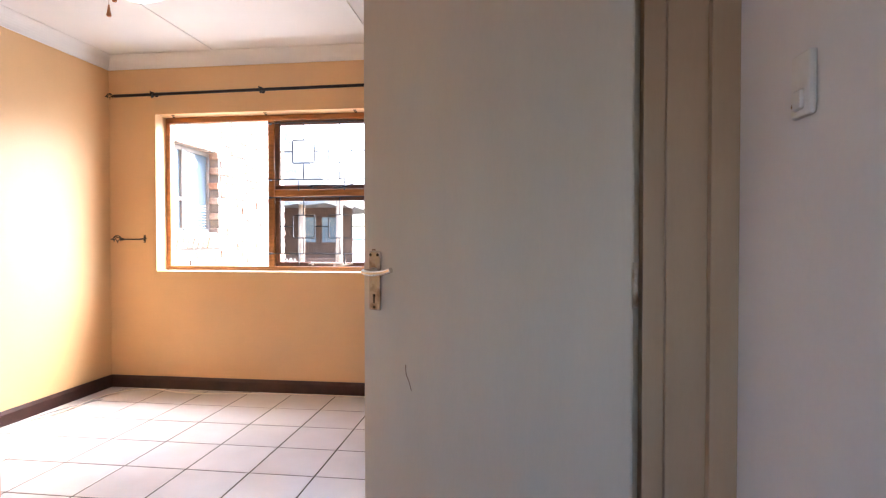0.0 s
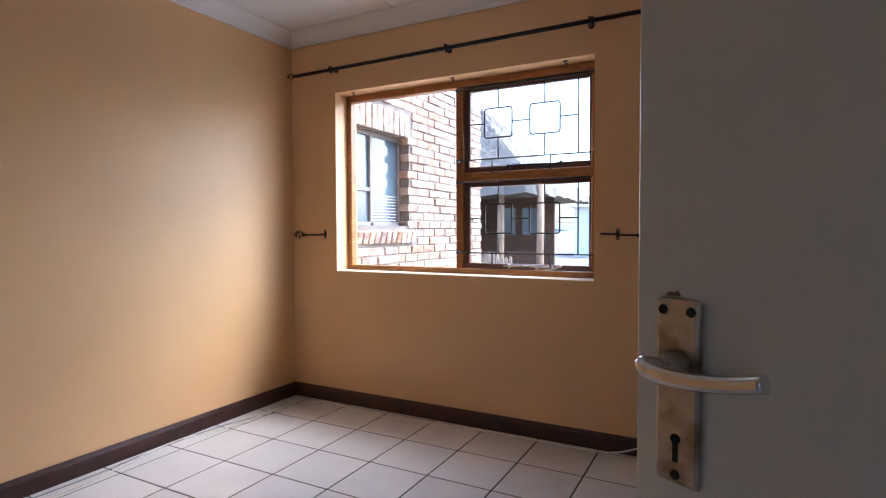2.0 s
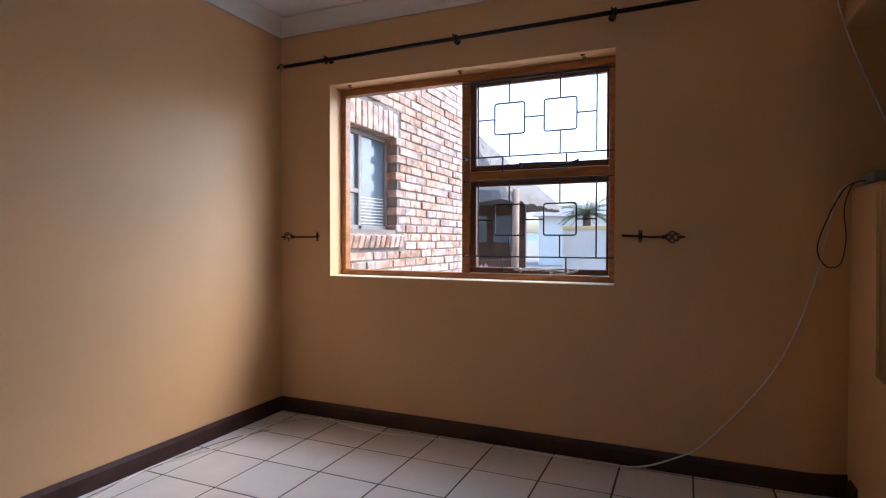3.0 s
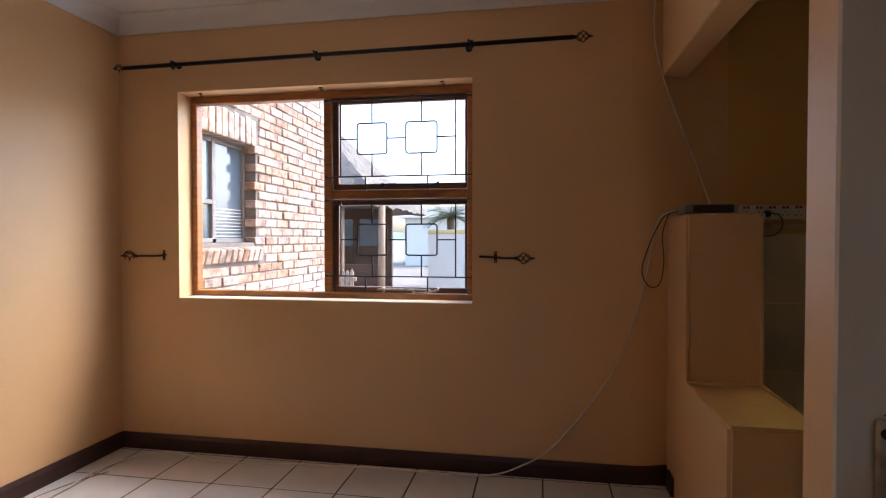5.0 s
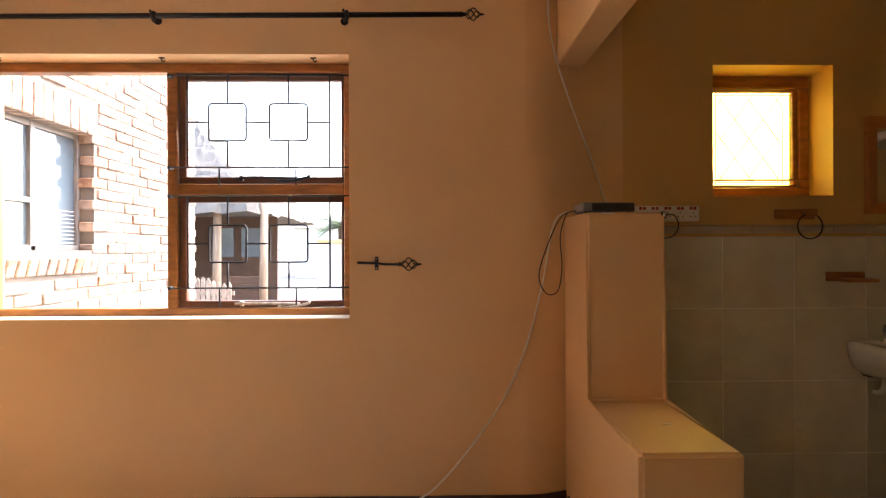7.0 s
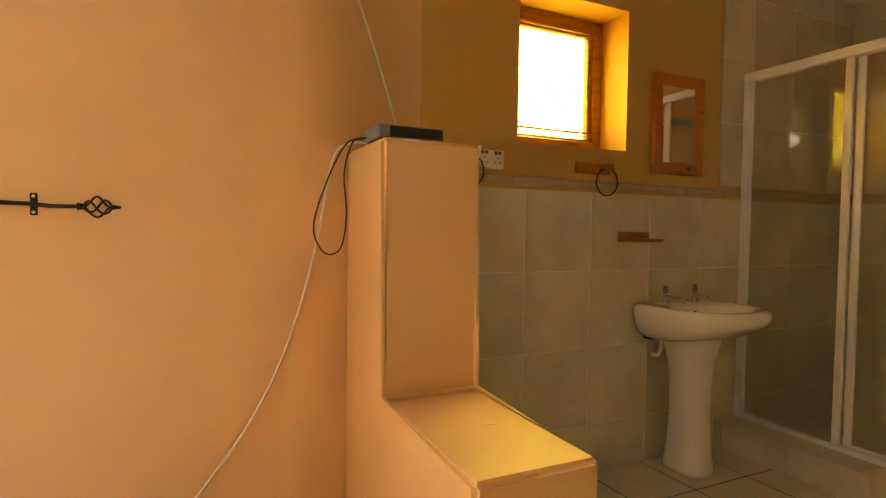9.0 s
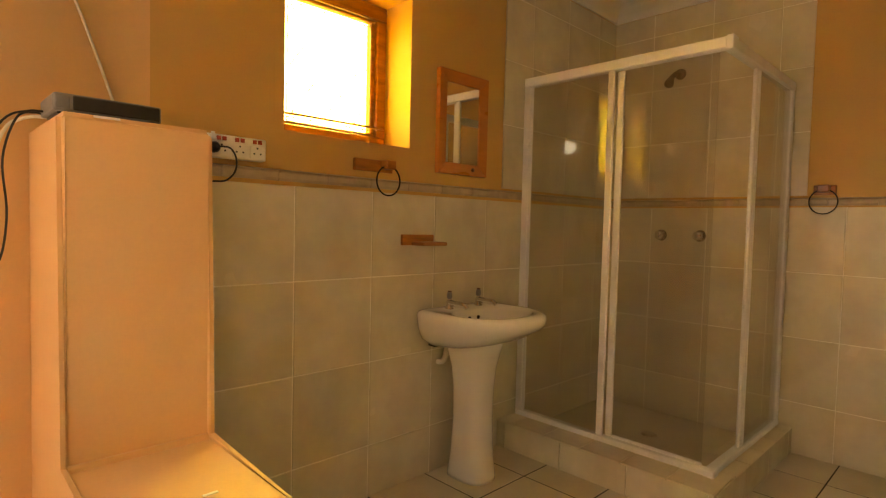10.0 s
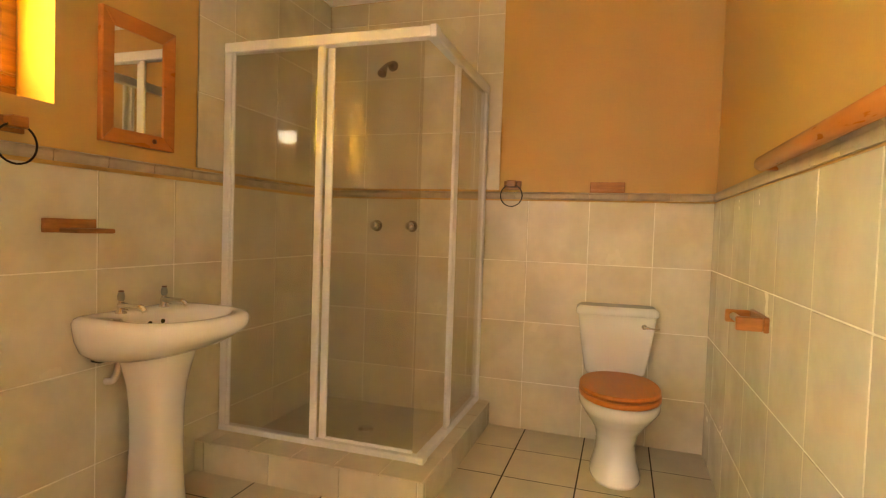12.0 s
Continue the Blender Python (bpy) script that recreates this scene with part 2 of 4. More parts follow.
def rings(bm, loops, cap0=True, cap1=True, closed=False, smooth=True):
    """Skin through rings of points with the same count."""
    vs = [[bm.verts.new(p) for p in loop] for loop in loops]
    n = len(vs[0])
    pairs = list(zip(vs, vs[1:])) + ([(vs[-1], vs[0])] if closed else [])
    for a, b in pairs:
        for i in range(n):
            f = bm.faces.new((a[i], a[(i + 1) % n], b[(i + 1) % n], b[i]))
            f.smooth = smooth
    if cap0 and not closed:
        bm.faces.new(list(reversed(vs[0])))
    if cap1 and not closed:
        bm.faces.new(vs[-1])
    return bm


def frame_at(d):
    d = Vector(d).normalized()
    a = Vector((0, 0, 1)) if abs(d.z) < 0.9 else Vector((1, 0, 0))
    u = d.cross(a).normalized()
    return u, d.cross(u).normalized()


def tube(bm, pts, r, seg=8, closed=False):
    """A round bar along points; r is one radius or one for each point."""
    pts = [Vector(p) for p in pts]
    n = len(pts)
    rs = r if isinstance(r, (list, tuple)) else [r] * n
    d0 = pts[1] - pts[0]
    u, w = frame_at(d0)
    loops = []
    for i, p in enumerate(pts):
        a = pts[(i - 1) % n] if (i or closed) else pts[0]
        b = pts[(i + 1) % n] if (i < n - 1 or closed) else pts[-1]
        d = (b - a).normalized()
        u = (u - d * u.dot(d)).normalized()
        w = d.cross(u)
        loops.append([p + (u * math.cos(k * math.tau / seg) + w * math.sin(k * math.tau / seg)) * rs[i] for k in range(seg)])
    return rings(bm, loops, closed=closed)


def smooth_path(pts, steps=6):
    pts = [Vector(p) for p in pts]
    out = []
    for i in range(len(pts) - 1):
        p0, p1, p2, p3 = pts[max(i - 1, 0)], pts[i], pts[i + 1], pts[min(i + 2, len(pts) - 1)]
        for k in range(steps):
            t = k / steps
            out.append(0.5 * (2 * p1 + (p2 - p0) * t + (2 * p0 - 5 * p1 + 4 * p2 - p3) * t * t + (3 * p1 - p0 - 3 * p2 + p3) * t ** 3))
    return out + [pts[-1]]


def lathe(bm, profile, c=(0, 0, 0), axis="z", seg=20):
    """Profile of (radius, height) turned about an axis through c."""
    loops = []
    for r, h in profile:
        ring = []
        for k in range(seg):
            a = k * math.tau / seg
            p = (max(r, 1e-4) * math.cos(a), max(r, 1e-4) * math.sin(a), h)
            if axis == "x":
                p = (p[2], p[0], p[1])
            elif axis == "y":
                p = (p[0], p[2], -p[1])
            ring.append(Vector(c) + Vector(p))
        loops.append(ring)
    return rings(bm, loops)


def slab(bm, axis, t0, t1, a0, a1, z0, z1, holes=()):
    """A wall across axis x or y from t0 to t1, along the other axis from a0 to a1, with right-angled openings (a0, a1, z0, z1)."""
    aa = sorted({a0, a1, *(h[0] for h in holes), *(h[1] for h in holes)})
    zz = sorted({z0, z1, *(h[2] for h in holes), *(h[3] for h in holes)})

    def solid(i, j):
        if not (0 <= i < len(aa) - 1 and 0 <= j < len(zz) - 1):
            return False
        am, zm = (aa[i] + aa[i + 1]) / 2, (zz[j] + zz[j + 1]) / 2
        return not any(h[0] < am < h[1] and h[2] < zm < h[3] for h in holes)

    cache = {}

    def v(i, j, t):
        if (i, j, t) not in cache:
            cache[i, j, t] = bm.verts.new((t, aa[i], zz[j]) if axis == "x" else (aa[i], t, zz[j]))
        return cache[i, j, t]

    for i in range(len(aa) - 1):
        for j in range(len(zz) - 1):
            if not solid(i, j):
                continue
            for t in (t0, t1):
                bm.faces.new((v(i, j, t), v(i + 1, j, t), v(i + 1, j + 1, t), v(i, j + 1, t)))
            for di, dj, p, q in ((-1, 0, (i, j), (i, j + 1)), (1, 0, (i + 1, j), (i + 1, j + 1)), (0, -1, (i, j), (i + 1, j)), (0, 1, (i, j + 1), (i + 1, j + 1))):
                if not solid(i + di, j + dj):
                    bm.faces.new((v(*p, t0), v(*q, t0), v(*q, t1), v(*p, t1)))
    bmesh.ops.recalc_face_normals(bm, faces=bm.faces)
    return bm


def part(name, bm, material, parent=None, label="", loc=None):
    bmesh.ops.recalc_face_normals(bm, faces=bm.faces)
    me = bpy.data.meshes.new(name)
    bm.to_mesh(me)
    bm.free()
    me.materials.append(material)
    ob = new(name, me)
    if loc:
        ob.location = loc
    if parent:
        ob.parent = parent
    if label:
        tagged(ob, label)
    return ob


def thing(name, loc, label, category, group=""):
    e = new(name)
    e.empty_display_size = 0.05
    e.location = loc
    return tagged(e, label, category, group)


def structure(name, bm, material, label=""):
    return tagged(part(name, bm, material), label, kind="structure")


def B():
    return bmesh.new()


def prism(bm, pts, axis, a0, a1):
    """A closed outline pulled along an axis: pts are the two other coordinates in x, y, z order."""
    def put(p, a):
        return {"x": (a, p[0], p[1]), "y": (p[0], a, p[1]), "z": (p[0], p[1], a)}[axis]
    return rings(bm, [[put(p, a0) for p in pts], [put(p, a1) for p in pts]], smooth=False)

# ---- plan, in metres ----
CEIL = 2.52
WIN = (0.385, 2.099, 0.893, 2.085)
YB = 0.14
XB = 6.133
YF = -2.055
YWIN = (3.826, 4.412, 1.458, 2.088)
CWIN = (2.575, 3.075, 1.05, 1.75)
DADO = (1.274, 1.316)

# ---- walls, ceiling, floor ----
structure("wall_north", slab(B(), "y", 0.0, 0.23, -0.23, 2.9, -0.2, CEIL, [WIN]), M_WALL, "tan plastered bedroom wall with a wide window")
structure("wall_west", slab(B(), "x", -0.23, 0.0, -3.09, 0.0, -0.2, CEIL), M_WALL, "tan plastered bedroom side wall")
structure("wall_bath_north", slab(B(), "y", YB, YB + 0.23, 3.39, XB, -0.2, CEIL, [YWIN]), M_BWALL, "tan bathroom wall tinted deeper for yellow light, with a small yellow window")


def bend(x):
    """Depth of the plaster where it eases back behind the half wall."""
    u = min(1.0, max(0.0, (x - 2.9) / 0.49))
    return YB * u * u * (3 - 2 * u)


rb = B()
xs = [2.9 + 0.49 * k / 14 for k in range(15)]
prism(rb, [(x, bend(x) + 0.002) for x in xs] + [(3.39, YB + 0.23), (2.9, 0.23)], "z", -0.2, CEIL)
lo_v, hi_v = [rb.verts.new((x, bend(x), -0.2)) for x in xs], [rb.verts.new((x, bend(x), CEIL)) for x in xs]
for k in range(14):
    rb.faces.new((lo_v[k], lo_v[k + 1], hi_v[k + 1], hi_v[k])).smooth = True
structure("wall_bath_return", rb, M_WALL, "tan plastered wall easing back behind the half wall")
structure("wall_bath_east", slab(B(), "x", XB, XB + 0.23, YF - 0.15, YB + 0.23, -0.2, CEIL), M_BWALL, "tan bathroom end wall tinted deeper for yellow light")
wall_bs = structure("wall_bath_south", box(B(), 3.05, XB, YF - 0.148, YF, -0.2, CEIL, 0.012, 2), M_BWALL, "tan wall between bedroom and bathroom, tinted deeper for yellow light")
structure("wall_pier", box(B(), 2.735, 3.45, -2.33, -2.2, -0.2, CEIL, 0.012, 2), M_WALL, "tan plastered wall end beside the door")
structure("wall_south", box(B(), -0.23, 2.13, -3.09, -2.96, -0.2, CEIL, 0.008, 2), M_WALL, "plain tan wall beside the doorway")
structure("wall_behind_door", slab(B(), "x", 3.45, 3.6, -2.64, YF - 0.148, -0.2, CEIL), M_WALL)
structure("lintel", box(B(), 2.13, 3.45, -2.96, -2.76, 2.07, CEIL), M_WALL, "plain lintel over the bedroom doorway")
structure("wall_corridor_east", slab(B(), "x", 3.5, 3.65, -5.3, -2.785, -0.2, CEIL), M_CORR, "glossy white corridor wall")
structure("wall_corridor_south", slab(B(), "y", -5.3, -5.15, 2.03, 3.5, -0.2, CEIL, [CWIN]), M_CORR)
structure("wall_corridor_west", slab(B(), "x", 2.03, 2.16, -5.15, -3.09, -0.2, CEIL), M_CORR)
structure("ceiling", box(B(), -0.3, 6.6, -5.4, 0.55, CEIL, CEIL + 0.12), M_CEIL, "white painted board ceiling")
structure("floor", box(B(), -0.25, 6.3, -5.3, 0.3, -0.2, -0.0014), M_GROUT, "dark grouted tile floor")

# beam over the bathroom opening and the stepped half wall under it
structure("beam", box(B(), 3.05, 3.18, YF, 0.1, 2.05, CEIL, 0.008, 2), M_WALL, "tan plastered beam over the bathroom opening")
hw = B()
prism(hw, [(-0.872, -0.1), (0.2, -0.1), (0.2, 1.35), (-0.31, 1.35), (-0.31, 0.597), (-0.872, 0.597)], "x", 3.086, 3.402)
bmesh.ops.bevel(hw, geom=list(hw.edges), offset=0.013, segments=3, affect="EDGES")
structure("half_wall", hw, M_WALL, "tan plastered half wall stepping down towards the opening")

for nm, d in (("paint_chip", (3.15, 3.2, -0.3115, -0.309, 1.343, 1.348)), ("paint_chip", (3.395, 3.4035, -0.3125, -0.306, 1.331, 1.348)), ("paint_chip", (3.27, 3.3, -0.6, -0.592, 0.5965, 0.5985))):
    ch = tagged(part(nm, box(B(), *d, 0.0005), M_CEIL), "white chip in the half wall's paint", "paint chip", "chips on the half wall")

# doorway jamb
jb = B()
prism(jb, [(3.335, -2.75), (3.375, -2.75), (3.375, -2.765), (3.45, -2.765), (3.45, -2.785), (3.515, -2.785), (3.515, -2.62), (3.335, -2.62)], "z", -0.1, 2.07)
structure("door_frame", jb, M_JAMB, "tan painted door frame")
# skirting
SK = 0.092


def follow(bm, prof, axis, a0, a1, name):
    """A moulding along a wall; on the north wall it goes along with the bend of the plaster."""
    if name not in ("baseboard_north", "cornice_north"):
        return prism(bm, prof, axis, a0, a1)
    stops = [a0] + [x for x in xs if x < a1 - 0.005] + [a1]
    return rings(bm, [[(x, p + bend(x), z) for p, z in prof] for x in stops], smooth=False)


def skirting(name, outline_axis, a0, a1, wall, side):
    bm = B()
    prof = [(wall, -0.002), (wall + side * 0.016, -0.002), (wall + side * 0.016, SK - 0.022), (wall + side * 0.007, SK), (wall, SK)]
    follow(bm, prof, outline_axis, a0, a1, name)
    return structure(name, bm, M_SKIRT, "dark brown varnished wooden skirting")


skirting("baseboard_north", "x", 0.0, 3.088, -0.001, -1)
skirting("baseboard_west", "y", -2.96, -0.017, 0.001, 1)
skirting("baseboard_half_wall", "y", -0.12, -0.017, 3.087, -1)


# cove cornice
def cornice(name, axis, a0, a1, wall, side):
    n = 7
    pts = [(wall, CEIL - 0.002), (wall, CEIL - 0.09)]
    for k in range(n + 1):
        a = k / n * math.pi / 2
        pts.append((wall + side * (0.085 - 0.075 * math.cos(a)), CEIL - 0.08 + 0.074 * math.sin(a) - 0.002))
    pts[2:2] = [(wall + side * 0.01, CEIL - 0.09)]
    pts.append((wall + side * 0.095, CEIL - 0.006))
    pts.append((wall + side * 0.095, CEIL - 0.002))
    return structure(name, follow(B(), pts, axis, a0, a1, name), M_CEIL, "white cove cornice")


cornice("cornice_north", "x", 0.0, 3.05, -0.001, -1)
cornice("cornice_west", "y", -2.96, 0.0, 0.001, 1)
cornice("cornice_bath_north", "x", 3.18, XB, YB - 0.012, -1)
cornice("cornice_bath_east", "y", YF, YB, XB - 0.012, -1)
structure("ceiling_cover_strip", box(B(), 2.085, 2.125, -2.9, -0.1, CEIL - 0.008, CEIL), M_CEIL, "thin white joint cover strip")
structure("ceiling_joint_strip", box(B(), 0.87, 0.91, -2.9, -0.1, CEIL - 0.006, CEIL), M_CEIL, "thin white joint cover strip")


# ---- windows ----
def rail(bm, x0, x1, y0, y1, z0, z1):
    return box(bm, x0, x1, y0, y1, z0, z1, 0.004)


w1 = tagged(new("window_1"), "wide varnished wooden window with burglar bars", kind="structure")
fy0, fy1 = 0.122, 0.18
for nm, d in (("frame_side", (0.385, 0.42, 0.93, 2.042)), ("frame_side", (2.055, 2.099, 0.93, 2.042)), ("frame_head", (0.385, 2.099, 2.042, 2.085)), ("frame_sill", (0.385, 2.099, 0.893, 0.93)), ("mullion", (1.225, 1.273, 0.93, 2.042)), ("transom", (1.273, 2.055, 1.463, 1.517))):
    part(nm, rail(B(), d[0], d[1], fy0, fy1, d[2], d[3]), M_FRAME, w1)
for x0, x1, z0, z1 in ((1.275, 2.053, 1.519, 2.04), (1.275, 2.053, 0.932, 1.461)):
    sash = part("sash", rail(B(), x0, x1, fy0 + 0.012, fy1 - 0.012, z0, z0 + 0.032), M_SASH, w1, "dark stained opening sash")
    for d in ((x0, x1, z1 - 0.032, z1), (x0, x0 + 0.036, z0 + 0.032, z1 - 0.032), (x1 - 0.012, x1, z0 + 0.032, z1 - 0.032)):
        part("sash_rail", rail(B(), d[0], d[1], fy0 + 0.012, fy1 - 0.012, d[2], d[3]), M_SASH, sash)
for x0, x1, z0, z1 in ((0.42, 1.225, 0.93, 2.042), (1.311, 2.041, 1.551, 2.008), (1.311, 2.041, 0.964, 1.429)):
    p = part("pane", box(B(), x0, x1, 0.15, 0.154, z0, z1), M_GLASS, w1)
    p.visible_shadow = False
part("window_sill", box(B(), 0.387, 2.097, 0.004, 0.121, 0.887, 0.897, 0.003), M_SILL, w1, "pale painted inner sill")
part("outer_sill", box(B(), 0.3, 2.2, 0.181, 0.3, 0.86, 0.895, 0.005), M_BRICK, w1)


# window stays
def stay(z):
    s = B()
    tube(s, smooth_path([(1.56, 0.07, z), (1.64, 0.062, z + 0.004), (1.78, 0.066, z + 0.002), (1.86, 0.07, z)]), 0.0055)
    tube(s, smooth_path([(1.76, 0.066, z - 0.012), (1.83, 0.05, z - 0.013), (1.9, 0.05, z + 0.003), (1.905, 0.06, z + 0.012)]), 0.006)
    box(s, 1.585, 1.6, 0.06, 0.084, z - 0.012, z + 0.012, 0.002)
    return s


part("stay", stay(0.955), M_BRASS, w1, "worn metal casement stay")
part("stay", stay(1.535), M_IRON, w1, "dark casement stay")


# burglar bars
def bars(z_top, z_mid, z_low, z_tick):
    g = thing("burglar_bars", (1.68, 0.05, z_low), "dark iron burglar bars with square rings", "burglar bars", "burglar bars of the bedroom window")
    o = Vector((1.68, 0.05, z_low))

    def bar(a, b, nm="bar"):
        part(nm, tube(B(), [Vector(a) - o, Vector(b) - o], 0.0042, 6), M_BAR, g)
    y = 0.05
    for x0, x1 in ((1.451, 1.621), (1.728, 1.901)):
        pts, r = [], 0.014
        za, zb = z_mid - 0.085, z_mid + 0.085
        for cx, cz, a0 in ((x1 - r, zb - r, 0), (x0 + r, zb - r, 90), (x0 + r, za + r, 180), (x1 - r, za + r, 270)):
            for k in range(4):
                a = radians(a0 + k * 30)
                pts.append(Vector((cx + r * math.cos(a), y, cz + r * math.sin(a))) - o)
        part("square_ring", tube(B(), pts, 0.0046, 6, closed=True), M_BAR, g)
        xm = (x0 + x1) / 2
        bar((xm, y, z_mid + 0.085), (xm, y, z_top))
        bar((xm, y, z_mid - 0.085), (xm, y, z_low))
    bar((1.354, y, z_mid), (1.451, y, z_mid))
    bar((1.621, y, z_mid), (1.728, y, z_mid))
    bar((1.901, y, z_mid), (2.003, y, z_mid))
    bar((1.354, y, z_top), (1.354, y, z_low))
    bar((2.003, y, z_top), (2.003, y, z_low))
    bar((1.262, y, z_low), (2.094, y, z_low), "crossbar")
    bar((1.262, y, z_top), (2.094, y, z_top), "crossbar")
    for x in (1.498, 1.848):
        bar((x, y, z_low), (x, y, z_tick))
    for x in (1.268,):
        for z in (z_low, z_top):
            part("fixing_lug", box(B(), x - 1.68 - 0.006, x - 1.68 + 0.006, -0.005, 0.036, z - z_low - 0.007, z - z_low + 0.007, 0.002), M_BAR, g)


bars(2.006, 1.79, 1.583, 1.5)
bars(1.452, 1.233, 1.03, 0.945)

# small curtain-wire hooks under the lintel
hk = thing("curtain_hook", (0.5, 0.045, 2.085), "small rusty hook under the window head", "hook", "hooks under the window head")
hb = B()
tube(hb, smooth_path([(0, 0, 0), (0, 0, -0.012), (0.008, 0, -0.018), (0.016, 0, -0.012)]), 0.003, 6)
box(hb, -0.012, 0.012, -0.006, 0.006, -0.004, 0.0)
part("hook_wire", hb, M_IRON, hk)
for x in (1.24, 1.93):
    copy_thing(hk, pose(x, 0.045, 2.085))

# yellow bathroom window
w2 = tagged(new("window_2"), "small wooden window with yellow leaded glass", kind="structure")
ya, yb = YB + 0.17, YB + 0.228
wx0, wx1, wz0, wz1 = YWIN
gx0, gx1, gz0, gz1 = wx0 + 0.07, 4.335, 1.516, 2.026
for nm, d in (("frame_side", (wx0, gx0, gz0, gz1)), ("frame_side", (gx1 + 0.025, wx1, gz0, gz1)), ("frame_head", (wx0, wx1, gz1, wz1)), ("frame_sill", (wx0, wx1, wz0, gz0))):
    part(nm, rail(B(), d[0], d[1], ya, yb, d[2], d[3]), M_FRAME, w2)
sash = part("sash", rail(B(), gx0, gx1 + 0.024, ya + 0.012, yb - 0.01, gz0 + 0.001, gz0 + 0.014), M_FRAME, w2)
part("sash_rail", rail(B(), gx0, gx1 + 0.024, ya + 0.012, yb - 0.01, gz1 - 0.014, gz1 - 0.001), M_FRAME, sash)
part("sash_rail", rail(B(), gx1, gx1 + 0.024, ya + 0.012, yb - 0.01, gz0 + 0.014, gz1 - 0.014), M_FRAME, sash)
gy = ya + 0.03
part("pane", box(B(), gx0, gx1, gy, gy + 0.004, gz0 + 0.014, gz1 - 0.014), M_YGLASS, w2, "bright yellow textured glass pane")
for k in range(-3, 4):
    for s in (1, -1):
        pts = []
        for i in range(41):
            u = i / 40
            x = gx0 + 0.045 + u * (gx1 - gx0 - 0.09)
            z = (gz0 + gz1) / 2 + s * ((x - (gx0 + gx1) / 2) * 1.35) + k * 0.2
            if gz0 + 0.03 < z < gz1 - 0.03:
                pts.append((x, gy - 0.003, z))
        if len(pts) > 2:
            part("lead_line", tube(B(), [pts[0], pts[-1]], 0.002, 5), M_LEAD, w2)
for x in (gx0 + 0.045, gx1 - 0.045):
    part("lead_line", tube(B(), [(x, gy - 0.003, gz0 + 0.014), (x, gy - 0.003, gz1 - 0.014)], 0.002, 5), M_LEAD, w2)
for z in (gz0 + 0.03, gz1 - 0.03):
    part("lead_line", tube(B(), [(gx0, gy - 0.003, z), (gx1, gy - 0.003, z)], 0.002, 5), M_LEAD, w2)
for z in (gz0 + 0.035, gz1 - 0.01):
    part("guard_bar", tube(B(), [(wx0 + 0.002, ya - 0.02, z), (wx1 - 0.02, ya - 0.02, z)], 0.005, 6), M_FRAME, w2)

# ---- bedroom door ----
hinge, free = Vector((3.318, -2.758, 0)), Vector((2.673, -2.4, 0))
ang = math.degrees(math.atan2(free.y - hinge.y, free.x - hinge.x))
door = thing("door", (hinge.x, hinge.y, 0.0), "cream painted flush door standing ajar, scuffed", "door")
door.rotation_euler = (0, 0, radians(ang))
L = (free - hinge).length
part("door_leaf", box(B(), 0.004, L, -0.042, 0.0, 0.008, 2.035, 0.003), M_DOOR, door)
# the face seen from the corridor is at local y = 0
px = L - 0.047
plate = part("lock_plate", box(B(), px - 0.021, px + 0.021, 0.0005, 0.008, 0.948, 1.108, 0.004, 2), M_BRASS, door, "worn nickel lock plate")
kh = B()
lathe(kh, [(0.0045, 0.0), (0.0045, 0.0012)], (px, 0.008, 0.988), "y", 12)
box(kh, px - 0.0022, px + 0.0022, 0.008, 0.0092, 0.968, 0.988)
part("keyhole", kh, M_DARK, plate)
for dx, dz in ((-0.013, 1.098), (0.013, 1.098), (0.0, 0.957)):
    part("screw", lathe(B(), [(0.0045, 0.0), (0.004, 0.0016)], (px + dx, 0.0078, dz), "y", 10), M_DARK, plate)
lv = B()
tube(lv, smooth_path([(px, 0.006, 1.052), (px + 0.003, 0.022, 1.052), (px + 0.012, 0.036, 1.054), (px - 0.002, 0.043, 1.051), (px - 0.03, 0.042, 1.05), (px - 0.062, 0.04, 1.054), (px - 0.089, 0.04, 1.061)]), 0.007, 10)
part("lever_handle", lv, M_CHROME, door, "chrome lever handle worn at its end")
lathe_b = lathe(B(), [(0.013, 0.0), (0.013, 0.008), (0.01, 0.02)], (px, 0.006, 1.052), "y", 14)
part("handle_collar", lathe_b, M_BRASS, door)
part("lock_plate", box(B(), px - 0.021, px + 0.021, -0.05, -0.0425, 0.948, 1.108, 0.004, 2), M_BRASS, door)
lv2 = B()
tube(lv2, smooth_path([(px, -0.045, 1.052), (px + 0.003, -0.075, 1.052), (px - 0.002, -0.1, 1.051), (px - 0.03, -0.099, 1.047), (px - 0.1, -0.09, 1.045)]), 0.0085, 10)
part("lever_handle", lv2, M_CHROME, door)
part("paint_chip", prism(B(), [(px + 0.001, 1.1095), (px + 0.016, 1.1095), (px + 0.012, 1.113), (px + 0.008, 1.1125), (px + 0.004, 1.1145)], "y", 0.0002, 0.0009), mat("bare_wood_chip", (0.2, 0.1, 0.05), 0.8), door, "bare wood chip above the plate")
sc = B()
tube(sc, smooth_path([(px - 0.105, 0.0008, 0.815), (px - 0.106, 0.0008, 0.79), (px - 0.116, 0.0008, 0.77), (px - 0.124, 0.0008, 0.748)]), [0.0003] + [0.0009] * 17 + [0.0004], 5)
part("scratch", sc, M_SASH, door, "dark scratch in the paint")
for z in (0.25, 1.05, 1.85):
    part("hinge", lathe(B(), [(0.006, -0.045), (0.006, 0.045)], (-0.003, 0.004, z), "z", 10), M_BRASS, door)

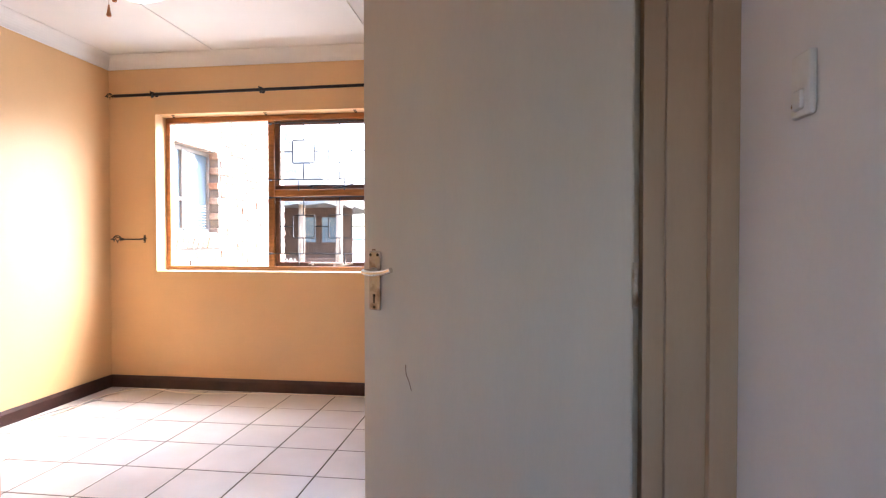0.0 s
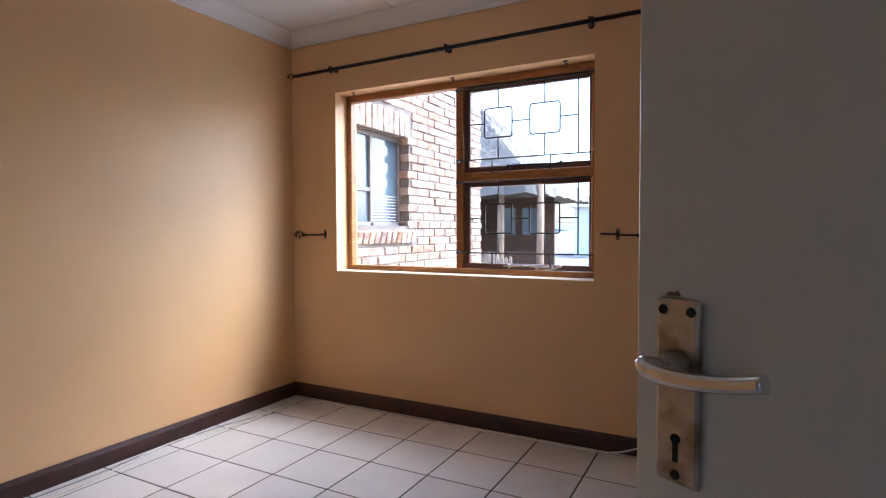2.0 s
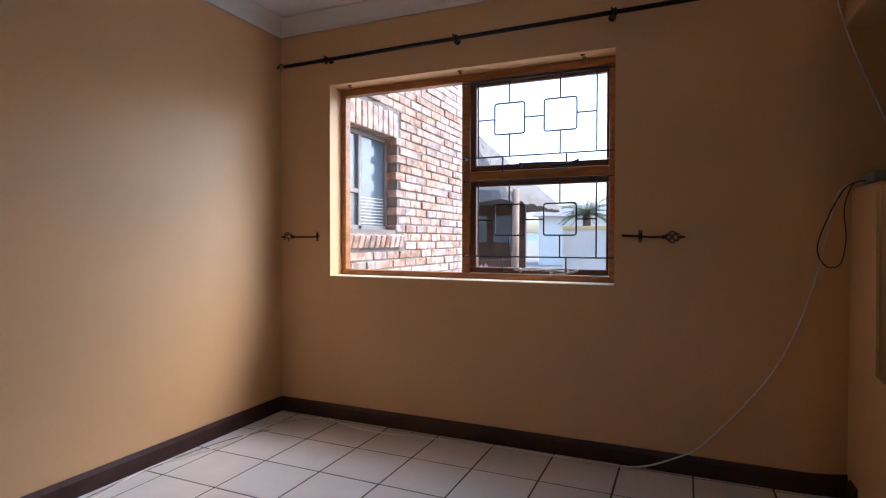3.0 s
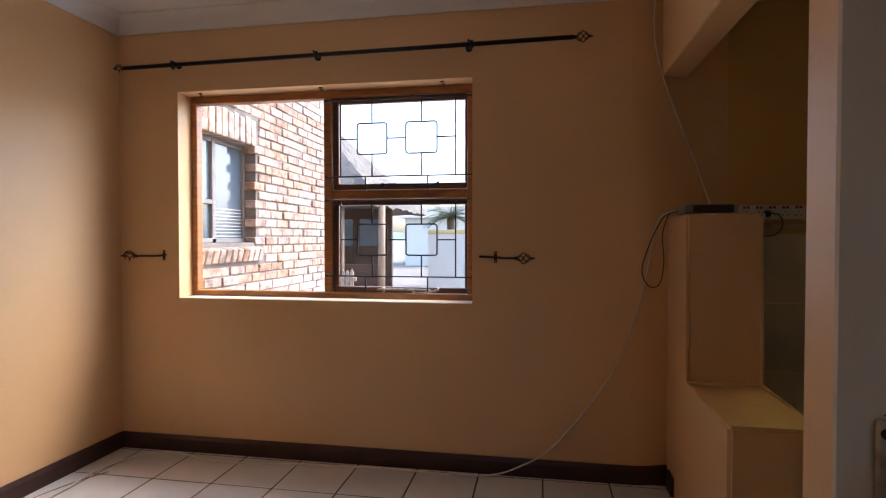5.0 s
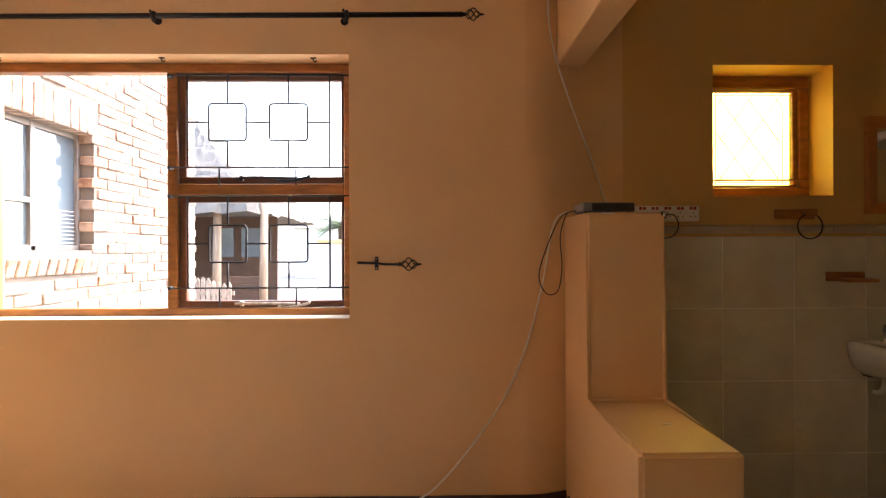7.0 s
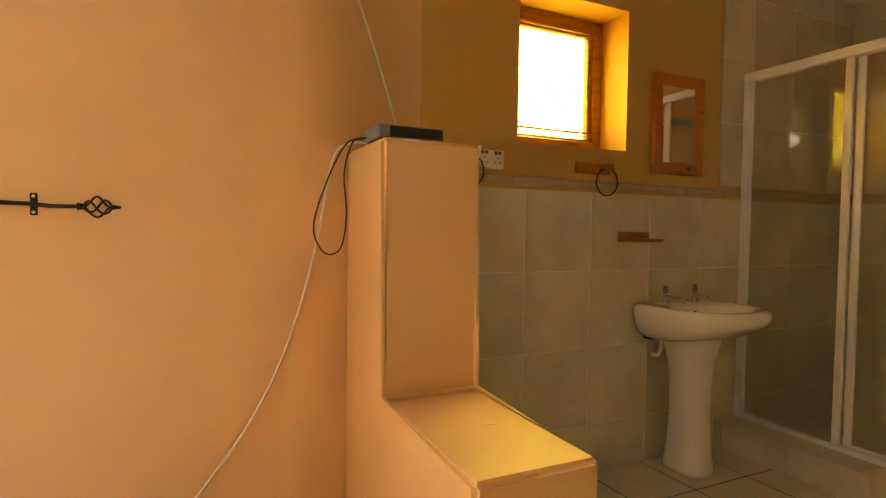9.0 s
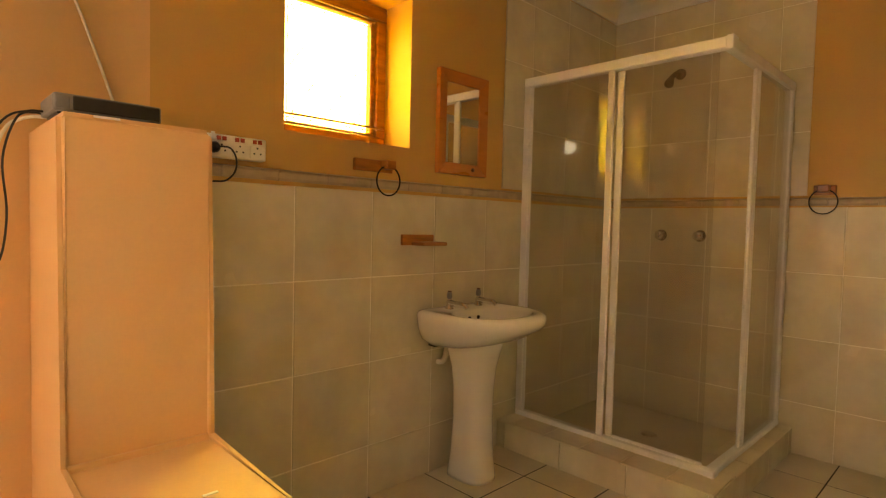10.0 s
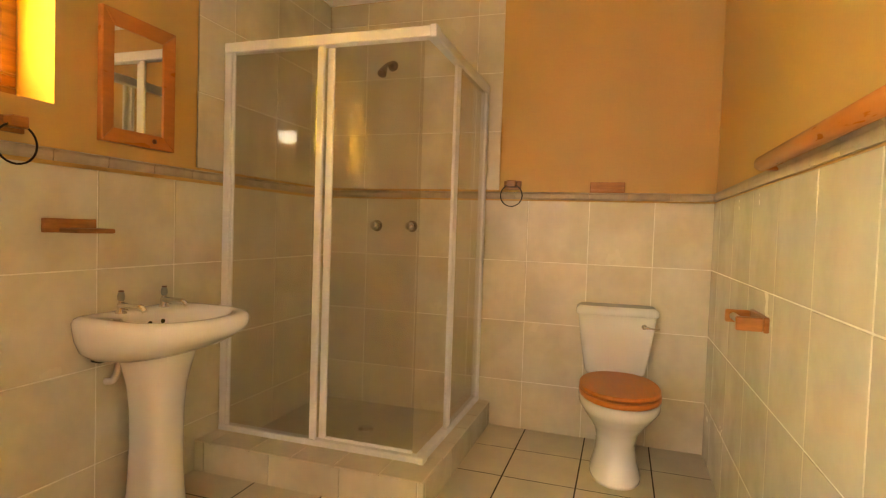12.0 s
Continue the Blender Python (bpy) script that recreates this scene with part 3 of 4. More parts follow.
# light switch in the corridor
sw = thing("light_switch", (3.5, -3.02, 1.362), "white plastic light switch plate", "light switch")
part("switch_plate", box(B(), -0.011, 0.0, -0.027, 0.027, -0.046, 0.046, 0.004, 2), M_WHITEP, sw)
part("rocker", box(B(), -0.016, -0.009, -0.012, 0.012, -0.036, -0.008, 0.002), M_WHITEP, sw)
part("indicator", box(B(), -0.0125, -0.009, 0.012, 0.022, -0.03, -0.024, 0.0005), M_CHROME, sw, "small shiny indicator")

# ---- ceiling lamp with pull cords ----
LX, LY = 1.66, -1.93
lamp = thing("ceiling_lamp", (LX, LY, CEIL), "lit opal glass bowl ceiling lamp with two pull cords", "ceiling lamp")
part("canopy", lathe(B(), [(0.0, 0.0), (0.07, 0.0), (0.068, -0.03), (0.02, -0.05)]), M_BRASS, lamp)
part("stem", lathe(B(), [(0.016, -0.04), (0.016, -0.3), (0.06, -0.31), (0.065, -0.33)], seg=14), M_BRASS, lamp)
part("glass_bowl", lathe(B(), [(0.065, -0.33), (0.1, -0.343), (0.115, -0.373), (0.11, -0.41), (0.085, -0.443), (0.043, -0.465), (0.0, -0.47)], seg=28), M_LAMP, lamp, "glowing opal glass bowl")
for dx, dy, z1 in ((-0.03, -0.112, -0.575), (-0.005, -0.116, -0.525)):
    c = part("pull_cord", tube(B(), [(dx, dy, -0.345), (dx, dy, z1 + 0.04)], 0.0012, 5), M_BRASS, lamp)
    part("cord_pull", lathe(B(), [(0.0, 0.045), (0.003, 0.04), (0.0055, 0.02), (0.0085, 0.006), (0.007, 0.0), (0.0, -0.001)], (dx, dy, z1), "z", 12), M_WOOD, c, "turned wooden cord pull")

# ---- curtain rod ----


def finial(bm, x, y, z, s, size=1.0):
    """Open twisted basket finial along x, starting at x and reaching to the side s."""
    Lc, R = 0.055 * size, 0.021 * size
    for k in range(4):
        pts = []
        for i in range(13):
            u = i / 12
            a = k * math.pi / 2 + u * math.pi * 1.1
            r = R * math.sin(math.pi * u) ** 0.8 + 0.003
            pts.append((x + s * (0.012 * size + u * Lc), y + r * math.cos(a), z + r * math.sin(a)))
        tube(bm, pts, 0.0026 * size, 5)
    tube(bm, [(x, y, z), (x + s * 0.014 * size, y, z)], [0.009 * size, 0.006 * size], 8)
    tube(bm, [(x + s * (0.012 * size + Lc), y, z), (x + s * (0.03 * size + Lc), y, z)], [0.006 * size, 0.003 * size], 8)


rod = thing("curtain_rod", (1.36, -0.085, 2.221), "black wrought iron curtain rod with basket finials", "curtain rod")
rz = lambda x: (x - 1.36) * 0.008
part("pole", tube(B(), [(-1.25, 0, rz(0.11)), (1.25, 0, rz(2.61))], 0.0115, 12), M_IRON, rod)
fb = B()
finial(fb, -1.25, 0, rz(0.11), -1, 0.86)
part("finial", fb, M_IRON, rod)
fb = B()
finial(fb, 1.25, 0, rz(2.61), 1, 1.1)
part("finial", fb, M_IRON, rod)
for x in (0.418, 1.267, 2.101):
    b = B()
    xx = x - 1.36
    tube(b, smooth_path([(xx - 0.02, 0.084, 0.012), (xx - 0.02, 0.05, 0.014), (xx - 0.01, 0.02, -0.008), (xx, 0, -0.022 + rz(x)), (xx + 0.006, -0.018, -0.012 + rz(x)), (xx + 0.004, -0.02, 0.004 + rz(x))]), 0.006, 8)
    lathe(b, [(0.018, 0.0), (0.018, 0.005)], (xx - 0.02, 0.08, 0.012), "y", 12)
    lathe(b, [(0.016, -0.009), (0.02, -0.004), (0.02, 0.004), (0.016, 0.009)], (xx + 0.004, -0.002, rz(x)), "x", 12)
    lathe(b, [(0.005, 0.015), (0.006, 0.02), (0.0, 0.03)], (xx - 0.012, 0, rz(x)), "z", 8)
    part("bracket", b, M_IRON, rod)


def holdback(name, x_br, x_tip, x_back, s):
    """Curtain holdback: bar and basket finial on a wall plate."""
    h = thing(name, (x_br, 0.0, 1.142), "black wrought iron curtain holdback with basket finial", "holdback", "curtain holdbacks beside the window")
    part("wall_plate", box(B(), -0.0085, 0.0085, -0.006, -0.0005, -0.03, 0.03, 0.002), M_IRON, h)
    for z in (-0.021, 0.021):
        part("screw", lathe(B(), [(0.005, 0.0), (0.004, -0.002)], (0, -0.006, z), "y", 10), M_CHROME, h)
    bar = B()
    xf = x_tip - x_br - s * 0.1
    tube(bar, smooth_path([(x_back - x_br, -0.016, 0.003), (0, -0.012, 0.0), (s * 0.04, -0.02, -0.004), (xf, -0.034, -0.004)]), [0.006] * 3 + [0.0055] * 16, 8)
    part("bar", bar, M_IRON, h)
    fb = B()
    finial(fb, xf - s * 0.012, -0.034, -0.004, s, 1.2)
    part("finial", fb, M_IRON, h)


holdback("holdback", 2.222, 2.435, 2.137, 1)
holdback("holdback", 0.289, 0.02, 0.31, -1)

# ---- half wall things: router, cables, power strip ----
rt = thing("router", (3.19, -0.2, 1.35), "grey and black router box on the half wall", "router")
part("case", box(B(), -0.105, 0.105, -0.075, 0.075, 0.004, 0.042, 0.006, 2), M_GREYP, rt)
part("front_panel", box(B(), -0.07, 0.1, -0.079, -0.0745, 0.008, 0.038, 0.002), M_BLACK, rt, "black front panel")
part("port_cover", box(B(), -0.103, -0.075, -0.078, -0.0745, 0.008, 0.036, 0.002), M_GREYP, rt)
for x in (-0.085, 0.085):
    part("foot", box(B(), x - 0.01, x + 0.01, -0.06, 0.06, 0.0, 0.005), M_BLACK, rt)

ps = thing("power_strip", (3.586, YB, 1.37), "white five-socket power strip on the wall", "power strip")
part("case", box(B(), -0.155, 0.155, -0.04, -0.001, -0.037, 0.037, 0.006, 2), M_WHITEP, ps)
for k in range(5):
    cx = -0.118 + k * 0.06
    fc = part("socket_face", box(B(), cx - 0.026, cx + 0.026, -0.042, -0.039, -0.032, 0.012, 0.002), M_WHITEP, ps)
    for dx, dz in ((0, 0.004), (-0.011, -0.014), (0.011, -0.014)):
        part("pin_hole", lathe(B(), [(0.0032, 0.0), (0.0032, -0.001)], (cx + dx, -0.0422, dz), "y", 8), M_DARK, fc)
    for dx in (-0.009, 0.009):
        part("switch", box(B(), cx + dx - 0.0065, cx + dx + 0.0065, -0.044, -0.039, 0.018, 0.031, 0.001), M_RED, ps, "dark red switch")
pg = thing("plug", (3.56, YB - 0.042, 1.362), "black plug with its cord in the power strip", "plug")
pb = B()
lathe(pb, [(0.017, 0.0), (0.018, -0.018), (0.012, -0.03), (0.007, -0.04)], (0, 0, 0), "y", 12)
part("plug_body", pb, M_BLACK, pg)
part("cord", tube(B(), smooth_path([(0, -0.036, 0), (0.03, -0.06, -0.004), (0.052, -0.055, -0.035), (0.05, -0.05, -0.075), (0.02, -0.05, -0.105), (-0.03, -0.05, -0.11), (-0.1, -0.04, -0.115)]), 0.0032, 6), M_BLACK, pg)

lc = thing("black_cable", (3.072, -0.16, 1.352), "thin black cable looped over the half wall", "cable")
part("cord", tube(B(), smooth_path([(0.02, 0.0, 0.012), (-0.015, -0.01, 0.008), (-0.06, -0.02, -0.02), (-0.115, -0.03, -0.13), (-0.152, -0.03, -0.26), (-0.12, -0.03, -0.335), (-0.072, -0.03, -0.322), (-0.055, -0.03, -0.22), (-0.06, -0.02, -0.1), (-0.035, -0.01, -0.01), (0.0, 0.03, 0.012), (0.03, 0.06, 0.012)]), 0.0026, 6), M_BLACK, lc)

wc = thing("white_cable", (2.9, -0.01, 0.0), "cream aerial cable hanging down the wall onto the floor", "cable")
o = Vector((2.9, -0.01, 0.0))
slant = lambda x: bend(x) - 0.012
run = [(3.01, slant(3.01), 2.5), (3.004, slant(3.004), 2.33), (3.012, slant(3.012), 2.2), (3.05, slant(3.05), 2.048), (3.118, slant(3.118), 1.87), (3.222, slant(3.222), 1.63), (3.3, slant(3.3), 1.42), (3.28, 0.02, 1.374), (3.15, -0.03, 1.37), (3.07, -0.012, 1.366), (3.022, slant(3.022), 1.304), (2.97, slant(2.97), 1.04), (2.886, -0.012, 0.74), (2.762, -0.012, 0.48), (2.52, -0.02, 0.17), (2.35, -0.035, 0.06), (2.2, -0.045, 0.009), (2.0, -0.06, 0.005), (1.78, -0.055, 0.005), (1.5, -0.055, 0.005), (1.19, -0.075, 0.005), (0.84, -0.12, 0.005), (0.62, -0.11, 0.005), (0.46, -0.06, 0.005), (0.3, -0.06, 0.005), (0.19, -0.16, 0.005), (0.13, -0.36, 0.005), (0.15, -0.6, 0.005), (0.09, -0.81, 0.005), (0.04, -0.97, 0.005), (0.06, -1.17, 0.005), (0.1, -1.32, 0.005), (0.13, -1.7, 0.005), (0.1, -2.2, 0.005), (0.06, -2.8, 0.005)]
part("cord", tube(B(), [p - o for p in smooth_path(run, 5)], 0.0042, 6), M_CABLE, wc)
wc2 = thing("thin_cable", (0.04, -1.2, 0.0), "thin grey cable along the skirting", "cable")
part("cord", tube(B(), [Vector(p) - Vector((0.04, -1.2, 0)) for p in smooth_path([(0.2, -0.34, 0.003), (0.12, -0.5, 0.003), (0.06, -0.75, 0.003), (0.045, -1.1, 0.003), (0.07, -1.5, 0.003), (0.05, -2.0, 0.003), (0.08, -2.7, 0.003)])], 0.0025, 5), M_GREYP, wc2)
nl = thing("wall_nail", (0.0, -1.6, 2.2), "rusty nail stuck in the plaster", "nail")
part("nail_head", lathe(B(), [(0.0, 0.0), (0.003, 0.0), (0.003, 0.012), (0.006, 0.013), (0.0, 0.015)], (0, 0, 0), "x", 8), M_IRON, nl)
sp = thing("paint_fleck", (2.83, 0.0, 1.68), "small white filler fleck on the wall", "fleck")
part("fleck", lathe(B(), [(0.004, 0.0), (0.003, -0.0015), (0.0, -0.002)], (0, 0, 0), "y", 8), M_WHITEP, sp)

# ---- shower ----
SX, SY = 5.205, -0.862
KZ = 0.13
KX, KY = 5.04, -0.935
curb = tagged(new("shower_curb"), "tiled shower kerb", kind="structure")
part("kerb_body", prism(B(), [(KX + 0.007, YB), (KX + 0.007, KY + 0.008), (XB, KY + 0.008), (XB, -0.79), (5.275, -0.79), (5.275, YB)], "z", -0.05, KZ), M_WGROUT, curb)
structure("shower_floor", box(B(), 5.275, XB, -0.79, YB, -0.05, 0.03), M_BTILE, "sloping tiled shower floor")
drain = thing("shower_drain", (5.72, -0.37, 0.03), "round chrome shower drain", "drain")
part("grate", lathe(B(), [(0.0, 0.004), (0.04, 0.004), (0.045, 0.0)], seg=18), M_BRASS, drain)

sh = thing("shower_enclosure", (5.19, -0.3, KZ), "white framed corner shower enclosure with glass panels", "shower")


def alu(nm, x0, x1, y0, y1, z0, z1, parent=None):
    return part(nm, box(B(), x0 - 5.19, x1 - 5.19, y0 + 0.3, y1 + 0.3, z0 - KZ, z1 - KZ, 0.004), M_ALU, parent or sh)


def glass(nm, x0, x1, y0, y1, z0, z1, parent=None):
    g = part(nm, box(B(), x0 - 5.19, x1 - 5.19, y0 + 0.3, y1 + 0.3, z0 - KZ, z1 - KZ), M_SHGLASS, parent or sh)
    g.visible_shadow = False
    return g


ZT = 1.905
alu("bottom_rail", SX - 0.022, SX + 0.022, SY, YB - 0.012, KZ, KZ + 0.03)
alu("top_rail", SX - 0.024, SX + 0.024, SY, YB - 0.012, ZT - 0.045, ZT)
alu("wall_profile", SX - 0.02, SX + 0.02, YB - 0.05, YB - 0.012, KZ + 0.03, ZT - 0.045)
alu("side_bottom_rail", SX + 0.022, XB - 0.012, SY - 0.02, SY + 0.022, KZ, KZ + 0.03)
alu("side_top_rail", SX + 0.024, XB - 0.012, SY - 0.02, SY + 0.024, ZT - 0.045, ZT)
alu("side_wall_profile", XB - 0.05, XB - 0.012, SY - 0.018, SY + 0.018, KZ + 0.03, ZT - 0.045)
alu("fixed_panel_stile", SX - 0.018, SX - 0.002, -0.383, -0.35, KZ + 0.03, ZT - 0.045)
glass("fixed_pane", SX - 0.012, SX - 0.007, -0.35, YB - 0.05, KZ + 0.03, ZT - 0.045)
alu("fixed_panel_bead", SX - 0.016, SX - 0.004, YB - 0.066, YB - 0.05, KZ + 0.03, ZT - 0.045)
alu("sliding_stile", SX + 0.004, SX + 0.018, -0.42, -0.386, KZ + 0.032, ZT - 0.05)
glass("sliding_pane", SX + 0.008, SX + 0.013, SY + 0.035, -0.386, KZ + 0.042, ZT - 0.05)
alu("sliding_bottom_bead", SX + 0.004, SX + 0.018, SY + 0.035, -0.42, KZ + 0.03, KZ + 0.044)
for x in (5.53, 5.565):
    alu("side_stile", x, x + 0.026, SY - 0.012, SY + 0.004 if x < 5.55 else SY + 0.016, KZ + 0.032, ZT - 0.05)
glass("side_pane", 5.591, XB - 0.05, SY - 0.008, SY - 0.003, KZ + 0.03, ZT - 0.05)
part("corner_block", box(B(), -0.012, 0.045, SY + 0.273, SY + 0.303, ZT - KZ - 0.05, ZT - KZ + 0.004, 0.004), M_ALU, sh, "white corner joint")
part("corner_block", box(B(), -0.012, 0.045, SY + 0.273, SY + 0.303, 0.0, 0.034, 0.004), M_ALU, sh)

hd = thing("overhead_shower", (XB - 0.009, -0.29, 2.05), "chrome shower head on a short arm", "shower head")
part("rose", lathe(B(), [(0.0, 0.0), (0.032, 0.0), (0.03, -0.008), (0.014, -0.014)], (0, 0, 0), "x", 16), M_DCHROME, hd)
part("arm", tube(B(), smooth_path([(0, 0, 0), (-0.05, 0, 0.0), (-0.09, 0, -0.02), (-0.12, 0, -0.045)]), 0.011, 10), M_DCHROME, hd)
hb2 = B()
tube(hb2, [(-0.1, 0, -0.025), (-0.125, 0, -0.05), (-0.155, 0, -0.085), (-0.16, 0, -0.092)], [0.012, 0.016, 0.026, 0.024], 14)
part("spray_head", hb2, M_DCHROME, hd)
kn = thing("shower_tap", (XB - 0.009, -0.215, 1.105), "round chrome shower tap", "tap", "shower taps")
part("wall_flange", lathe(B(), [(0.0, 0.0), (0.034, 0.0), (0.03, -0.01), (0.016, -0.016)], (0, 0, 0), "x", 18), M_DCHROME, kn)
part("knob", lathe(B(), [(0.014, -0.014), (0.024, -0.024), (0.026, -0.04), (0.018, -0.05), (0.0, -0.052)], (0, 0, 0), "x", 18), M_CHROME, kn)
copy_thing(kn, pose(XB - 0.009, -0.44, 1.107))

# ---- basin ----
bs = thing("pedestal_basin", (4.69, YB - 0.009, 0.0), "white glazed pedestal basin with two taps", "basin")
bs.scale = (0.97, 1.0, 0.912)


def dloop(a, b, z, back=0.0, n=40, cy=-0.2, p=2.3, pb=5.0):
    """D-shaped outline: rounded at the front, flat against the wall."""
    pts = []
    for k in range(n):
        t = k * math.tau / n
        c, s = math.cos(t), math.sin(t)
        q = p if s < 0 else pb
        x = a * math.copysign(abs(c) ** (2 / q), c)
        y = cy + b * math.copysign(abs(s) ** (2 / q), s)
        pts.append((x, min(y, -back), z))
    return pts



def rise(loop, k):
    """The underside climbs towards the front."""
    return [(x, y, z + k * max(0.0, -y - 0.12)) for x, y, z in loop]


bowl = B()
rings(bowl, [rise(dloop(0.13, 0.14, 0.65, 0.0, cy=-0.14), 0.2), rise(dloop(0.19, 0.19, 0.665, 0.0, cy=-0.17), 0.2), rise(dloop(0.236, 0.215, 0.697, 0.0, cy=-0.195), 0.17), rise(dloop(0.257, 0.235, 0.745, 0.0, cy=-0.21), 0.07), dloop(0.264, 0.244, 0.79, 0.0, cy=-0.215),
              dloop(0.265, 0.246, 0.81, 0.0, cy=-0.215), dloop(0.26, 0.241, 0.826, 0.003, cy=-0.215), dloop(0.246, 0.226, 0.835, 0.012, cy=-0.215), dloop(0.228, 0.208, 0.836, 0.02, cy=-0.215),
              dloop(0.21, 0.15, 0.832, 0.115, cy=-0.25, p=2.0, pb=2.2), dloop(0.202, 0.14, 0.815, 0.12, cy=-0.25, p=2.0, pb=2.2), dloop(0.18, 0.115, 0.755, 0.14, cy=-0.25, p=2.0, pb=2.2), dloop(0.1, 0.07, 0.705, 0.16, cy=-0.25, p=2.0, pb=2.0), dloop(0.025, 0.02, 0.697, 0.2, cy=-0.25, p=2.0, pb=2.0)], cap0=True, cap1=True)
part("bowl", bowl, M_PORC, bs)
ped = B()
rings(ped, [dloop(a, b, z, 0.06, cy=-0.155, p=2.6) for a, b, z in ((0.09, 0.1, 0.0), (0.09, 0.1, 0.02), (0.082, 0.088, 0.12), (0.077, 0.08, 0.3), (0.079, 0.082, 0.45), (0.087, 0.09, 0.55), (0.1, 0.105, 0.62), (0.116, 0.12, 0.69))])
part("pedestal", ped, M_PORC, bs)
for x in (-0.098, 0.1):
    tp = part("tap", lathe(B(), [(0.02, 0.832), (0.02, 0.838), (0.014, 0.844), (0.013, 0.871), (0.009, 0.878), (0.009, 0.886)], (x, -0.075, 0), "z", 14), M_CHROME, bs, "chrome pillar tap")
    part("spout", tube(B(), smooth_path([(x, -0.07, 0.866), (x, -0.11, 0.864), (x, -0.165, 0.862), (x, -0.182, 0.85)]), [0.014] * 13 + [0.011] * 6, 10), M_CHROME, tp)
    part("tap_head", lathe(B(), [(0.009, 0.884), (0.012, 0.888), (0.013, 0.9), (0.011, 0.912), (0.008, 0.918), (0.0, 0.919)], (x, -0.075, 0), "z", 12), M_GREYP, tp, "clear plastic tap head")
    part("tap_button", lathe(B(), [(0.0095, 0.918), (0.009, 0.923), (0.0, 0.924)], (x, -0.075, 0), "z", 10), M_SASH, tp)
for x in (-0.03, 0.03):
    part("overflow_hole", lathe(B(), [(0.009, 0.0), (0.009, -0.004)], (x, -0.137, 0.79), "y", 10), M_DARK, bs)
part("trap_pipe", tube(B(), smooth_path([(-0.06, -0.03, 0.64), (-0.075, -0.035, 0.59), (-0.095, -0.035, 0.565), (-0.1, -0.01, 0.56)]), 0.013, 10), M_WHITEP, bs, "plastic trap pipe behind the pedestal")
part("bracket", box(B(), -0.16, -0.06, -0.05, -0.005, 0.648, 0.66, 0.003), M_IRON, bs, "dark metal fixing bracket")

# ---- toilet ----
wcx, wcy = XB - 0.01, -1.6
toilet = thing("toilet", (wcx, wcy, 0.0), "white close-coupled toilet with an orange wooden seat", "toilet")
toilet.scale = (0.92, 0.98, 0.965)
toilet.rotation_euler = (0, 0, radians(4.5))


def rrect(x0, x1, hw, z, r=0.03, n=5):
    pts = []
    for cx, cy, a0 in ((x1 - r, hw - r, 0), (x0 + r, hw - r, 90), (x0 + r, -hw + r, 180), (x1 - r, -hw + r, 270)):
        for k in range(n):
            a = radians(a0 + k * 90 / (n - 1))
            pts.append((cx + r * math.cos(a), cy + r * math.sin(a), z))
    return pts


cist = B()
rings(cist, [rrect(-0.15, -0.005, 0.135, 0.4), rrect(-0.155, -0.004, 0.15, 0.42), rrect(-0.175, -0.003, 0.178, 0.6), rrect(-0.185, -0.002, 0.192, 0.72)])
part("cistern", cist, M_PORC, toilet)
cl = B()
rings(cl, [rrect(-0.193, -0.001, 0.2, 0.72), rrect(-0.196, -0.0, 0.203, 0.728), rrect(-0.194, 0.0, 0.201, 0.75), rrect(-0.17, -0.015, 0.185, 0.764, 0.05)])
part("cistern_lid", cl, M_PORC, toilet)
fl = part("flush_lever", lathe(B(), [(0.0, 0.0), (0.014, 0.0), (0.013, -0.012), (0.006, -0.02)], (-0.18, -0.13, 0.672), "x", 14), M_CHROME, toilet, "chrome flush lever")
part("lever_arm", tube(B(), smooth_path([(-0.195, -0.13, 0.672), (-0.205, -0.15, 0.67), (-0.2, -0.2, 0.664)]), [0.006] * 7 + [0.0045] * 6, 8), M_CHROME, fl)


def eloop(cx, a, b, z, n=36, flat=None, p=2.2):
    pts = []
    for k in range(n):
        t = k * math.tau / n
        c, s = math.cos(t), math.sin(t)
        x = cx + a * math.copysign(abs(c) ** (2 / p), c)
        y = b * math.copysign(abs(s) ** (2 / p), s)
        pts.append((min(x, flat) if flat is not None else x, y, z))
    return pts


bw = B()
rings(bw, [eloop(-0.4, 0.215, 0.115, 0.0), eloop(-0.4, 0.215, 0.115, 0.015), eloop(-0.39, 0.19, 0.095, 0.08), eloop(-0.38, 0.175, 0.088, 0.16), eloop(-0.4, 0.2, 0.105, 0.23), eloop(-0.43, 0.25, 0.14, 0.29), eloop(-0.455, 0.28, 0.165, 0.335), eloop(-0.465, 0.295, 0.178, 0.36), eloop(-0.465, 0.297, 0.18, 0.39), eloop(-0.465, 0.285, 0.17, 0.398)])
part("bowl", bw, M_PORC, toilet)
part("rear_shelf", box(B(), -0.22, -0.01, -0.125, 0.125, 0.27, 0.4, 0.025, 3), M_PORC, toilet)
st = B()
rings(st, [eloop(-0.48, 0.275, 0.172, 0.4, flat=-0.215), eloop(-0.48, 0.282, 0.179, 0.404, flat=-0.21), eloop(-0.48, 0.282, 0.179, 0.418, flat=-0.21), eloop(-0.48, 0.276, 0.173, 0.423, flat=-0.215)])
part("seat", st, M_SEAT, toilet, "orange varnished wooden seat")
ld = B()


def lidloop(s, z):
    return [(x, y, z - (x + 0.2) * 0.02) for x, y, _ in eloop(-0.47, 0.27 * s, 0.178 * s, 0, flat=-0.205)]


